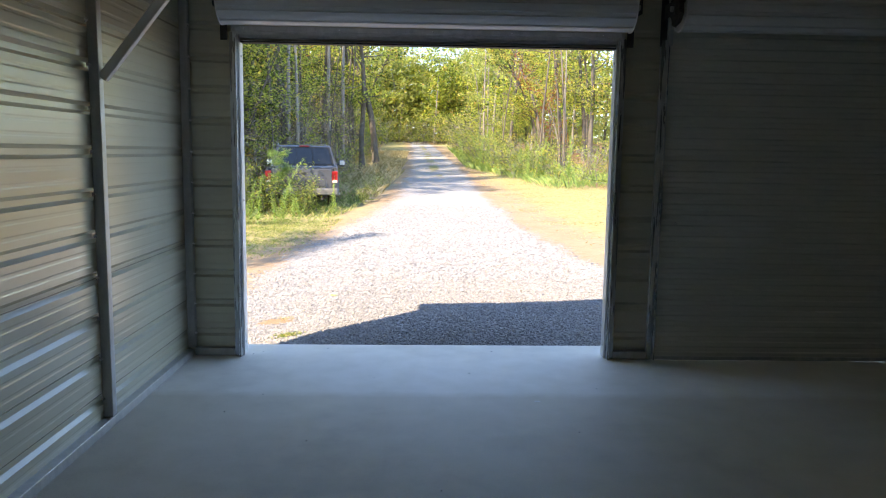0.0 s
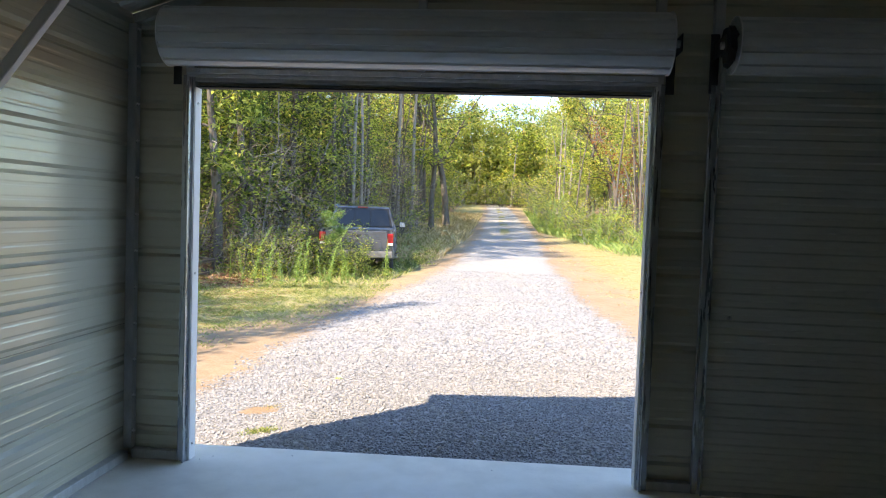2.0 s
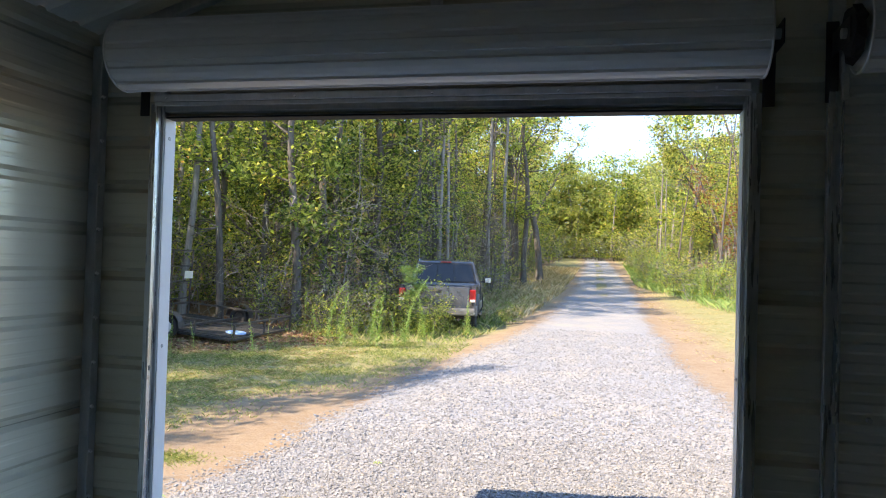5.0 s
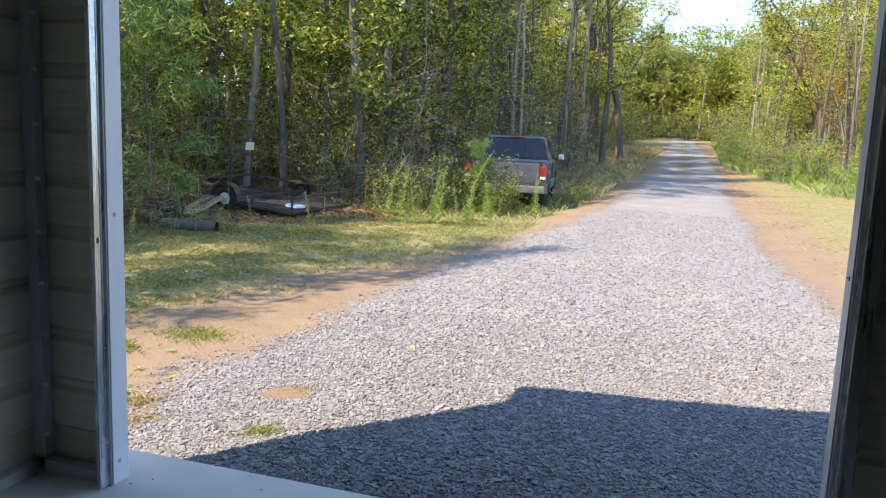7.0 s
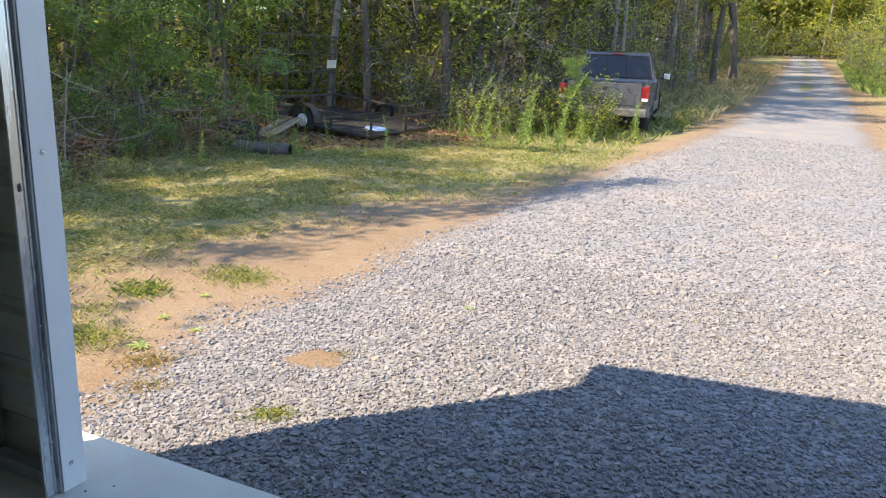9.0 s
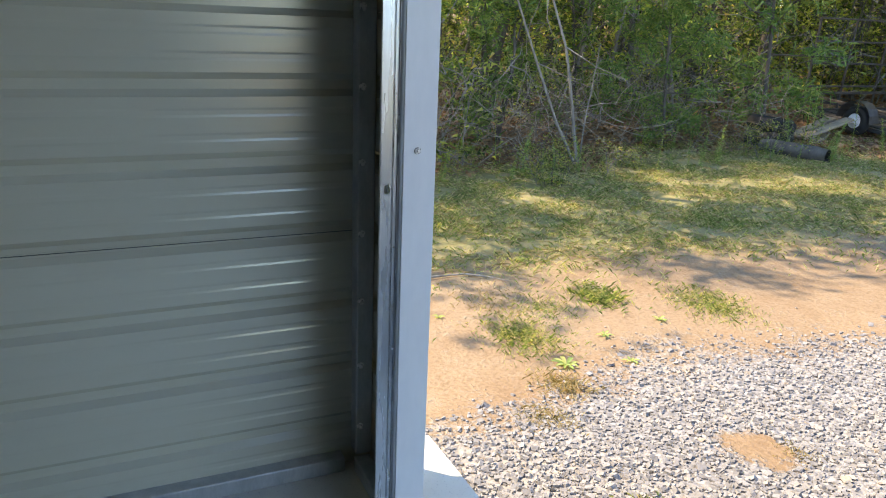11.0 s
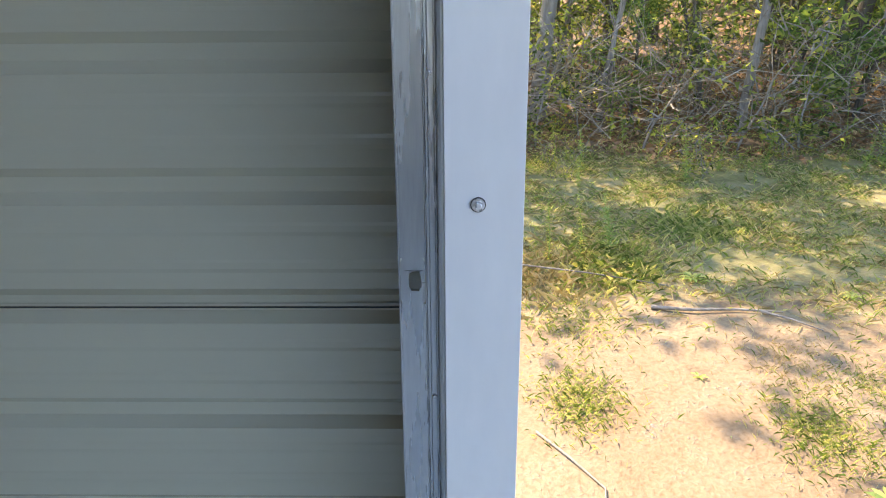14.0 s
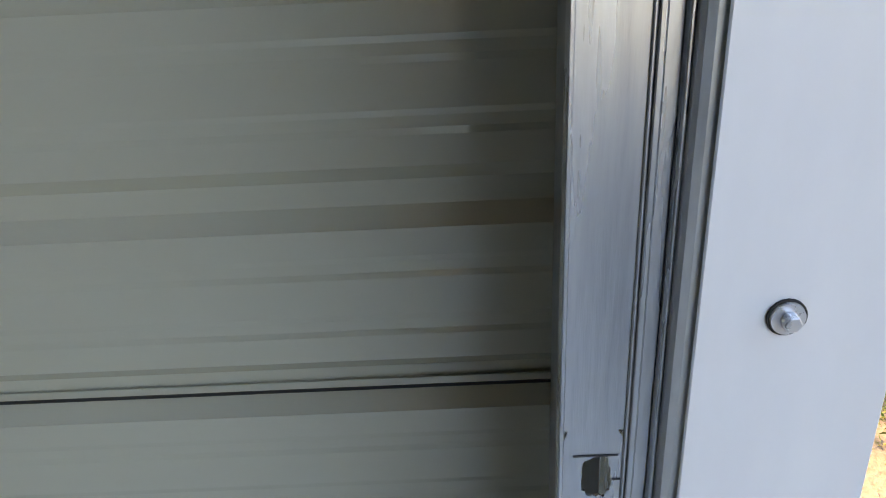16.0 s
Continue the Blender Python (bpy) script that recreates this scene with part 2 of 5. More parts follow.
M["weed"] = varied("weed_leaves", [(0.0, (0.138, 0.229, 0.077)), (0.6, (0.257, 0.370, 0.129)), (1.0, (0.415, 0.459, 0.181))], 0.6, 0.3)
M["twig"] = varied("grey_twigs", [(0.0, (0.12, 0.09, 0.065)), (0.5, (0.27, 0.22, 0.165)), (1.0, (0.46, 0.41, 0.34))], 0.9)
M["deadleaf"] = varied("fallen_leaves", [(0.0, (0.16, 0.08, 0.045)), (0.5, (0.33, 0.18, 0.10)), (1.0, (0.48, 0.30, 0.18))], 0.8, 0.1)


def bark_material(name, dark, light):
    m, n, l, b = mat(name)
    a, f = noisy(n, l, 3.0, 6, (1, 1, 0.3)), noisy(n, l, 26, 5, (1, 1, 0.18))
    t = mth(n, l, "ADD", mth(n, l, "MULTIPLY", a, 0.5), mth(n, l, "MULTIPLY", f, 0.5))
    l.new(ramp(n, l, t, [(0.3, dark), (0.68, light)]), b.inputs["Base Color"])
    b.inputs["Roughness"].default_value = 0.92
    bump(n, l, b, f, 0.9, 0.02)
    return m


M["bark"] = bark_material("rough_bark", (0.045, 0.036, 0.03), (0.19, 0.165, 0.14))
M["bark_pale"] = bark_material("pale_bark", (0.13, 0.115, 0.098), (0.36, 0.335, 0.30))

M["truck"] = surface("grey_car_paint", (0.085, 0.09, 0.102), (0.12, 0.125, 0.14), 3, (0.16, 0.26), 0.45, (1, 1, 1), 0.0, 30)
M["truck_lower"] = surface("taupe_car_paint", (0.15, 0.143, 0.13), (0.20, 0.19, 0.172), 3, (0.3, 0.42), 0.15, (1, 1, 1), 0.0, 30)
M["chrome"] = surface("dull_chrome", (0.45, 0.45, 0.45), (0.62, 0.61, 0.60), 8, (0.15, 0.3), 1.0)
M["tint"] = surface("tinted_glass", (0.008, 0.010, 0.014), (0.014, 0.017, 0.022), 4, (0.03, 0.06), 0.0, (1, 1, 1), 0.0, 30, 0.35)
M["lamp_red"] = surface("red_lens", (0.26, 0.010, 0.010), (0.36, 0.02, 0.018), 14, (0.12, 0.25))
M["lamp_white"] = surface("clear_lens", (0.6, 0.55, 0.5), (0.75, 0.7, 0.66), 14, (0.12, 0.25))
M["alloy"] = surface("wheel_alloy", (0.30, 0.30, 0.30), (0.45, 0.45, 0.44), 10, (0.3, 0.5), 0.8)
M["white_rim"] = surface("white_wheel_paint", (0.55, 0.58, 0.62), (0.75, 0.77, 0.80), 12, (0.35, 0.55))
M["plank"] = bark_material("weathered_plank", (0.20, 0.155, 0.11), (0.42, 0.34, 0.25))
M["tarnished"] = surface("rusty_black_steel", (0.03, 0.028, 0.028), (0.12, 0.10, 0.085), 14, (0.4, 0.6), 0.3, (1, 1, 1), 0.001, 70)
M["sign"] = surface("faded_cream_card", (0.58, 0.54, 0.42), (0.70, 0.66, 0.54), 8, (0.6, 0.8))
M["blue"] = surface("pale_blue_plastic", (0.22, 0.42, 0.72), (0.45, 0.62, 0.85), 6, (0.3, 0.5))
M["concrete_block"] = surface("grey_log_bark", (0.06, 0.055, 0.05), (0.17, 0.155, 0.14), 5, (0.8, 0.95), 0.0, (1, 1, 1), 0.006, 24)


# ---- mesh helpers ----
def mesh_from(name, verts, faces, material, smooth=False):
    me = bpy.data.meshes.new(name)
    me.from_pydata([tuple(v) for v in verts], [], faces)
    me.materials.append(material)
    if smooth:
        me.polygons.foreach_set("use_smooth", [True] * len(me.polygons))
    me.update()
    return me


def bm_mesh(name, bm, material, smooth=False):
    bmesh.ops.recalc_face_normals(bm, faces=bm.faces)
    me = bpy.data.meshes.new(name)
    bm.to_mesh(me)
    bm.free()
    me.materials.append(material)
    if smooth:
        me.polygons.foreach_set("use_smooth", [True] * len(me.polygons))
    return me


def part(name, bm, material, parent=None, label="", smooth=False):
    me = bm if isinstance(bm, bpy.types.Mesh) else bm_mesh(name, bm, material, smooth)
    ob = new(name, me)
    if parent is not None:
        ob.parent = parent
    if label:
        ob["label"] = label
    return ob


def empty(name, m=None):
    ob = new(name)
    ob.empty_display_size = 0.1
    if m is not None:
        ob.matrix_world = m
    return ob


def boxes(*spans, bevel=0.0, seg=1):
    """One bmesh of boxes given as (x0, x1, y0, y1, z0, z1), edges rounded."""
    bm = bmesh.new()
    for x0, x1, y0, y1, z0, z1 in spans:
        r = bmesh.ops.create_cube(bm, size=1.0)
        for v in r["verts"]:
            v.co = Vector(((x0 + x1) / 2 + v.co.x * (x1 - x0), (y0 + y1) / 2 + v.co.y * (y1 - y0), (z0 + z1) / 2 + v.co.z * (z1 - z0)))
    if bevel:
        bmesh.ops.bevel(bm, geom=bm.edges[:], offset=bevel, segments=seg, affect="EDGES", profile=0.5)
    return bm


def bar(a, b, w, d, up=(0, 0, 1), bevel=0.003):
    """A bevelled rectangular bar from a to b, w across and d deep."""
    a, b = Vector(a), Vector(b)
    bm = boxes((-w / 2, w / 2, -d / 2, d / 2, 0, (b - a).length), bevel=bevel)
    z = (b - a).normalized()
    y = Vector(up) - Vector(up).dot(z) * z
    if y.length < 1e-4:
        y = Vector((0, 1, 0)) - Vector((0, 1, 0)).dot(z) * z
    y.normalize()
    m = Matrix((y.cross(z), y, z)).transposed().to_4x4()
    bmesh.ops.transform(bm, matrix=Matrix.Translation(a) @ m, verts=bm.verts)
    return bm


def extrude_outline(points, along, lo, hi):
    """Closed outline in the two other axes, extruded along one axis ('x', 'y' or 'z')."""
    bm = bmesh.new()

    def place(u, v, s):
        return {"x": (s, u, v), "y": (u, s, v), "z": (u, v, s)}[along]

    a = [bm.verts.new(place(u, v, lo)) for u, v in points]
    b = [bm.verts.new(place(u, v, hi)) for u, v in points]
    n = len(points)
    for i in range(n):
        bm.faces.new((a[i], a[(i + 1) % n], b[(i + 1) % n], b[i]))
    bm.faces.new(a)
    bm.faces.new(list(reversed(b)))
    return bm


def cyl(a, b, r0, r1=None, sides=12, caps=True):
    a, b = Vector(a), Vector(b)
    bm = bmesh.new()
    bmesh.ops.create_cone(bm, cap_ends=caps, segments=sides, radius1=r0, radius2=r0 if r1 is None else r1, depth=(b - a).length)
    q = (b - a).to_track_quat("Z", "Y").to_matrix().to_4x4()
    bmesh.ops.transform(bm, matrix=Matrix.Translation((a + b) / 2) @ q, verts=bm.verts)
    return bm


def join(*bms):
    out = bmesh.new()
    for b in bms:
        me = bpy.data.meshes.new("tmp")
        b.to_mesh(me)
        b.free()
        out.from_mesh(me)
        bpy.data.meshes.remove(me)
    return out


def ribbed_rows(z0, z1, rib0=0.855, pitch=0.2286):
    """Heights and outward offsets of a ribbed steel sheet between z0 and z1."""
    rows = []
    k0 = math.floor((z0 - rib0) / pitch) - 1
    for k in range(k0, k0 + int((z1 - z0) / pitch) + 4):
        c = rib0 + k * pitch
        for dz, d in ((-0.034, 0), (-0.014, 0.019), (0.014, 0.019), (0.034, 0), (0.066, 0), (0.073, 0.0015), (0.085, 0.0015), (0.092, 0),
                      (0.137, 0), (0.144, 0.0015), (0.156, 0.0015), (0.163, 0)):
            rows.append((c + dz, d))
    rows = sorted(rows)

    def at(z):
        for (za, da), (zb, db) in zip(rows, rows[1:]):
            if za <= z <= zb:
                return da + (db - da) * (z - za) / (zb - za + 1e-9)
        return 0.0
    return [(z0, at(z0))] + [(z, d) for z, d in rows if z0 + 1e-4 < z < z1 - 1e-4] + [(z1, at(z1))]


def ribbed_sheet(rows, span, place, thick=0.0016, cuts=1):
    """A sheet of ribbed steel. span(z): the two ends along the wall; place(s, d, z): the point, d outward."""
    verts, faces = [], []
    for layer in (0.0, thick):
        for z, d in rows:
            s0, s1 = span(z)
            for c in range(cuts + 1):
                verts.append(place(s0 + (s1 - s0) * c / cuts, d + layer, z))
    w, n = cuts + 1, len(rows)
    for r in range(n - 1):
        for c in range(cuts):
            i = r * w + c
            faces.append((i, i + 1, i + w + 1, i + w))
            j = i + n * w
            faces.append((j, j + w, j + w + 1, j + 1))
        for c in (0, cuts):
            i = r * w + c
            faces.append((i, i + w, i + w + n * w, i + n * w))
    for r in (0, n - 1):
        for c in range(cuts):
            i = r * w + c
            faces.append((i, i + 1, i + 1 + n * w, i + n * w))
    return verts, faces


# ---- the metal garage ----
XL, XR, YB, RIDGE_X = -1.79, 5.03, -8.6, 1.62
SLOPE, EAVE = 0.332, 2.73
TUBE = 0.057


def roof_z(x):
    return EAVE + SLOPE * ((x - XL) if x < RIDGE_X else (XR - x))


def structure(ob, label, category):
    return tagged(ob, label, category, kind="structure")


# slab, with the apron in front of the doors
def slab_outline():
    pts = [(XL - 0.11, YB - 0.1), (XR + 0.1, YB - 0.1), (XR + 0.1, 0.46)]
    for a in range(0, 91, 15):
        pts.append((XL - 0.06 - 0.05 * math.sin(radians(a)), 0.285 + 0.05 * math.cos(radians(a))))
    return pts


bm = extrude_outline(slab_outline(), "z", -0.35, 0.0)
top = [e for e in bm.edges if all(abs(v.co.z) < 1e-6 for v in e.verts)]
bmesh.ops.bevel(bm, geom=top, offset=0.012, segments=2, affect="EDGES")
structure(part("floor", bm, M["concrete"]), "smooth grey trowelled concrete slab floor with faint stains and painted-in door light", "floor")

# side wall: four ribbed sheets, each lapping the one below
wall_west = structure(empty("wall_west"), "ribbed steel side wall, pale grey unpainted inner face", "wall")
edges = [0.0, 0.852, 1.766, 2.68, 2.805]
for i, (a, b) in enumerate(zip(edges, edges[1:])):
    off = (-0.0055, 0.0, 0.0022, 0.0)[i]
    v, f = ribbed_sheet(ribbed_rows(max(0.0, a - 0.05), b + (0.002 if i < 3 else 0)), lambda z: (YB, 0.085), lambda s, d, z, o=off: (XL - d - o, s, z), cuts=8)
    part("panel", mesh_from("panel", v, f, M["panel"]), None, wall_west)
# thin dark strip: painted shadow in the open lap of the lowest two sheets
part("sealing_tape", boxes((XL + 0.0004, XL + 0.0060, YB, 0.083, 0.8531, 0.8541)), M["black"], wall_west, "thin dark strip standing in for the shadow between two sheets")
wall_east = structure(empty("wall_east"), "ribbed steel side wall behind the closed bay", "wall")
v, f = ribbed_sheet(ribbed_rows(0, 2.805), lambda z: (YB, 0.085), lambda s, d, z: (XR + d, s, z), cuts=8)
part("panel", mesh_from("panel", v, f, M["panel"]), None, wall_east)
wall_south = structure(empty("wall_south"), "ribbed steel end wall of the garage", "wall")


def gable(z):
    cut = max(0.0, (z - EAVE - 0.055) / SLOPE)
    return XL - 0.02 + cut, XR + 0.02 - cut


v, f = ribbed_sheet(ribbed_rows(0, 3.90), gable, lambda s, d, z: (s, YB - d, z), cuts=8)
part("panel", mesh_from("panel", v, f, M["panel"]), None, wall_south)

# front wall sheets round the two openings
OPEN1, OPEN2, HEAD = (-1.353, 1.402), (1.800, 4.555), 2.346
YF = 0.068
wall_north = structure(empty("wall_north"), "ribbed steel front wall with two roll-up door openings", "wall")
for x0, x1, z0, z1 in ((XL - 0.02, OPEN1[0] - 0.006, 0, HEAD + 0.012), (OPEN1[1] + 0.006, OPEN2[0] - 0.006, 0, HEAD + 0.012), (OPEN2[1] + 0.006, XR + 0.02, 0, HEAD + 0.012), (None, None, HEAD + 0.012, 3.89)):
    span = gable if x0 is None else (lambda z, a=x0, b=x1: (a, b))
    v, f = ribbed_sheet(ribbed_rows(z0, z1), span, lambda s, d, z: (s, YF + d, z), cuts=6)
    part("panel", mesh_from("panel", v, f, M["panel"]), None, wall_north)

# roof sheets, ribs running down the slope
ceiling = structure(empty("ceiling"), "ribbed steel roof sheets seen from below, in shade", "ceiling")
for side in (-1, 1):
    rows = ribbed_rows(YB - 0.12, 0.36, 0.1)
    x_out = XL - 0.07 if side < 0 else XR + 0.07
    v, f = ribbed_sheet(rows, lambda z, xo=x_out: (xo, RIDGE_X), lambda s, d, z: (s, z, roof_z(s) + 0.062 + d), cuts=2)
    part("roof_sheet", mesh_from("roof_sheet", v, f, M["roofpanel"]), None, ceiling)

# steel frame: bows every five feet, base rails, studs, header tubes
frame_label = "galvanised square steel tube frame of the garage"
bows = [0.037, -1.48, -3.0, -4.52, -6.04, -7.56, YB + 0.05]
for i, yb in enumerate(bows):
    bow = tagged(empty("frame_bow"), "galvanised steel bow: two posts, rafters and knee braces", "steel frame", "bows of the garage frame")
    for s, xw in ((1, XL + 0.001), (-1, XR - 0.001)):
        xc = xw + s * TUBE / 2
        part("post", boxes((xc - TUBE / 2, xc + TUBE / 2, yb - TUBE / 2, yb + TUBE / 2, 0.058, EAVE - 0.01), bevel=0.005, seg=2), M["galv"], bow)
        part("rafter", bar((xc, yb, roof_z(xc) + 0.008), (RIDGE_X, yb, roof_z(RIDGE_X) + 0.008), TUBE, TUBE, (0, 0, 1), 0.005), M["galv"], bow)
        if 0 < i:
            k = part("knee_brace", bar((xc + s * 0.035, yb + 0.005, 1.93), (xc + s * 0.035 + s * 0.86, yb + 0.005, roof_z(xc) + 0.275), 0.05, 0.045, (0, 1, 0), 0.004), M["white"], bow, "pale channel knee brace")
for x0, x1, y0, y1 in ((XL + 0.001, XL + 0.001 + TUBE, YB + 0.05, -0.03), (XR - TUBE, XR - 0.001, YB + 0.05, -0.03)):
    structure(part("base_rail", boxes((x0, x1, y0, y1, 0.001, 0.057), bevel=0.005, seg=2), M["galv"]), "galvanised base rail bolted to the slab", "base rail")
for x0, x1 in ((XL + 0.06, -1.418), (1.467, 1.735), (4.62, XR - 0.06)):
    structure(part("base_rail", boxes((x0, x1, 0.0, TUBE, 0.001, 0.057), bevel=0.005, seg=2), M["galv"]), "galvanised base rail bolted to the slab", "base rail")
for x in (-1.386, 1.435, 1.767, 4.588):
    tagged(part("jamb_post", boxes((x - TUBE / 2, x + TUBE / 2, 0.0, TUBE, 0.001, roof_z(x) - 0.035), bevel=0.005, seg=2), M["galv"]), "galvanised tube post beside a roll-up door", "post", "door posts")
for x in (0.034, 3.18):
    tagged(part("gable_stud", boxes((x - 0.025, x + 0.025, 0.002, TUBE, HEAD + 0.09, roof_z(x) - 0.035), bevel=0.005), M["galv"]), "galvanised stud in the gable above a door", "stud", "gable studs")
for a, b in (OPEN1, OPEN2):
    tagged(part("door_header", boxes((a - 0.002, b + 0.002, 0.001, TUBE, HEAD + 0.022, HEAD + 0.079), bevel=0.005, seg=2), M["galv"]), "galvanised tube header over a door opening", "header", "door headers")

# rib-end screws on the corner post and on the first bow
def hex_screw(m, r=0.008):
    s = tagged(empty("screw"), "zinc hex screw with a dark washer", "screw")
    part("washer", cyl((0, 0, 0), (0, 0, 0.002), r * 1.0, r * 0.96, 20), M["zinc"], s)
    part("seal", cyl((0, 0, -0.001), (0, 0, 0.0004), r * 1.12, r * 1.12, 20), M["rubber"], s)
    head = cyl((0, 0, 0.002), (0, 0, 0.0075), r * 0.56, r * 0.52, 6)
    bmesh.ops.bevel(head, geom=head.edges[:], offset=0.0006, segments=1, affect="EDGES")
    part("head", head, M["zinc"], s)
    s.matrix_world = m
    return s


first_screw = hex_screw(pose(OPEN1[0] + 0.0012, 0.047, 1.184, 0, 90, 0))
first_screw["group"] = "trim screws"
for x, z, ry in ((OPEN1[0] + 0.0012, 0.10, 90), (OPEN1[0] + 0.0012, 2.24, 90), (OPEN1[1] - 0.0012, 0.10, -90), (OPEN1[1] - 0.0012, 1.184, -90), (OPEN1[1] - 0.0012, 2.24, -90)):
    copy_thing(first_screw, pose(x, 0.047, z, 0, ry, 0))
clip_bm = join(cyl((0, 0, 0), (0.006, 0, 0), 0.012, 0.010, 10), cyl((0.006, 0, 0), (0.016, 0, 0), 0.006, 0.005, 6))
clip_me = bm_mesh("rib_screw", clip_bm, M["zinc"])
for y, x in ((0.022, XL + 0.0585), (-1.51, XL + 0.002)):
    for k in range(-3, 9):
        z = 0.855 + k * 0.2286
        if 0.1 < z < 2.7:
            s = new("rib_screw", clip_me)
            s.location = (x, y - 0.012 if y < -1 else y, z)
            tagged(s, "bright zinc screw at a rib end", "screw", "rib screws")

# white trim round the openings (faces the opening, folds onto the outer face)
def trim_ring(a, b, label):
    t = structure(empty("door_trim"), label, "trim")
    for s, x in ((1, a), (-1, b)):
        x0, x1 = sorted((x, x - s * 0.002))
        f0, f1 = sorted((x - s * 0.002, x - s * 0.085))
        part("jamb_trim", join(boxes((x0, x1, 0.008, 0.100, 0.002, HEAD), bevel=0.0008), boxes((f0, f1, 0.098, 0.100, 0.002, HEAD + 0.085), bevel=0.0008)), M["white"], t)
    part("head_trim", join(boxes((a, b, 0.008, 0.100, HEAD, HEAD + 0.002), bevel=0.0008), boxes((a, b, 0.098, 0.100, HEAD + 0.002, HEAD + 0.085), bevel=0.0008)), M["white"], t)
    # black strip added under the head trim to hide its white face
    part("weather_seal", boxes((a + 0.003, b - 0.003, 0.004, 0.092, HEAD - 0.010, HEAD - 0.001), bevel=0.002), M["rubber"], t, "black rubber strip along the head, hiding the white trim")


trim_ring(*OPEN1, "white painted steel trim lining the open doorway")
trim_ring(*OPEN2, "white painted steel trim round the closed door")

# guide track: a folded channel with a slot for the curtain and a rough-cut latch hole
def track_mesh(hole):
    bms = []
    zlo, zhi = 0.004, HEAD + 0.06
    # front box of the channel, its face towards the opening in three lengths round the hole
    hz, hy, ry, rz = 1.0805, -0.0285, 0.0078, 0.0135
    y0, y1 = -0.046, -0.016
    def face(z0, z1):
        return boxes((-0.0016, 0.0, y0, y1, z0, z1))
    if hole:
        bms += [face(zlo, hz - 0.03), face(hz + 0.03, zhi)]
        bm = bmesh.new()
        n = 40
        inner, outer = [], []
        rnd = random.Random(4)
        for i in range(n):
            a = 2 * math.pi * i / n
            c, s = math.cos(a), math.sin(a)
            wob = 1 + rnd.uniform(-0.09, 0.09)
            inner.append((hy + ry * wob * math.copysign(abs(c) ** 0.75, c), hz + rz * wob * math.copysign(abs(s) ** 0.85, s)))
            k = min(((y1 - hy) if c > 0 else (hy - y0)) / max(abs(c), 1e-6), 0.03 / max(abs(s), 1e-6))
            outer.append((hy + c * k, hz + s * k))
        for x in (0.0, -0.0016):
            vi = [bm.verts.new((x, *p)) for p in inner]
            vo = [bm.verts.new((x, *p)) for p in outer]
            for i in range(n):
                bm.faces.new((vi[i], vi[(i + 1) % n], vo[(i + 1) % n], vo[i]))
        bm.verts.ensure_lookup_table()
        for i in range(n):
            bm.faces.new((bm.verts[i], bm.verts[(i + 1) % n], bm.verts[2 * n + (i + 1) % n], bm.verts[2 * n + i]))
        bms.append(bm)
    else:
        bms.append(face(zlo, zhi))
    return join(*bms)


def guide_track(name, x, mirror, hole, label):
    t = tagged(empty(name), label, "door track", "door guide tracks")
    bm = track_mesh(hole)
    part("channel_face", bm, M["track"], t)
    zlo, zhi = 0.004, HEAD + 0.06
    for nm, x0, x1, y0, y1 in (("outer_leg", -0.008, 0.0022, -0.0488, -0.0462), ("slot_side", -0.050, 0.0016, -0.0156, -0.0138), ("liner_lip", -0.050, 0.0030, -0.0134, -0.0102),
                               ("slot_wall", -0.050, 0.0005, -0.0099, -0.0028), ("wall_flange", -0.050, 0.0065, -0.0026, -0.0006), ("spacer", -0.034, 0.0060, -0.0003, 0.0062)):
        part(nm, boxes((x0, x1, y0, y1, zlo, zhi), bevel=0.0006), M["track"], t)
    for z in (0.20, 0.62, 0.92, 1.33, 1.75, 2.15):
        part("track_bolt", cyl((0.0005, -0.0085 if z > 1 else -0.006, z), (0.004, -0.0085 if z > 1 else -0.006, z), 0.0035, 0.0026, 8), M["zinc"], t)
    t.matrix_world = Matrix.Translation((x, 0, 0)) @ (Matrix.Rotation(math.pi, 4, "Z") @ Matrix.Diagonal((1, -1, 1, 1)) if mirror else Matrix.Identity(4))
    return t


tr1 = guide_track("guide_track", -1.372, False, True, "galvanised guide track with a rough-cut latch hole")
for z0, y0, y1, tilt in ((1.0942, -0.041, -0.018, 0.0012), (1.0785, -0.0205, -0.016, 0.0)):
    bm = boxes((0.0002, 0.0006, y0, y1, z0, z0 + 0.0011))
    part("marker_line", bm, M["marker"], tr1, "hand-drawn black marker line")
guide_track("guide_track", 1.421, True, True, "galvanised guide track beside the open doorway")
guide_track("guide_track", 1.781, False, False, "galvanised guide track holding the closed curtain")
guide_track("guide_track", 4.574, True, False, "galvanised guide track holding the closed curtain")


# roll-up doors
def roll_profile(r, ribs=12, depth=0.010):
    pts = []
    for i in range(ribs):
        for f, d in ((0.0, 0), (0.28, 0), (0.36, -depth), (0.62, -depth), (0.70, 0)):
            a = 2 * math.pi * (i + f) / ribs
            pts.append(((r + d) * math.cos(a), (r + d) * math.sin(a)))
    return pts


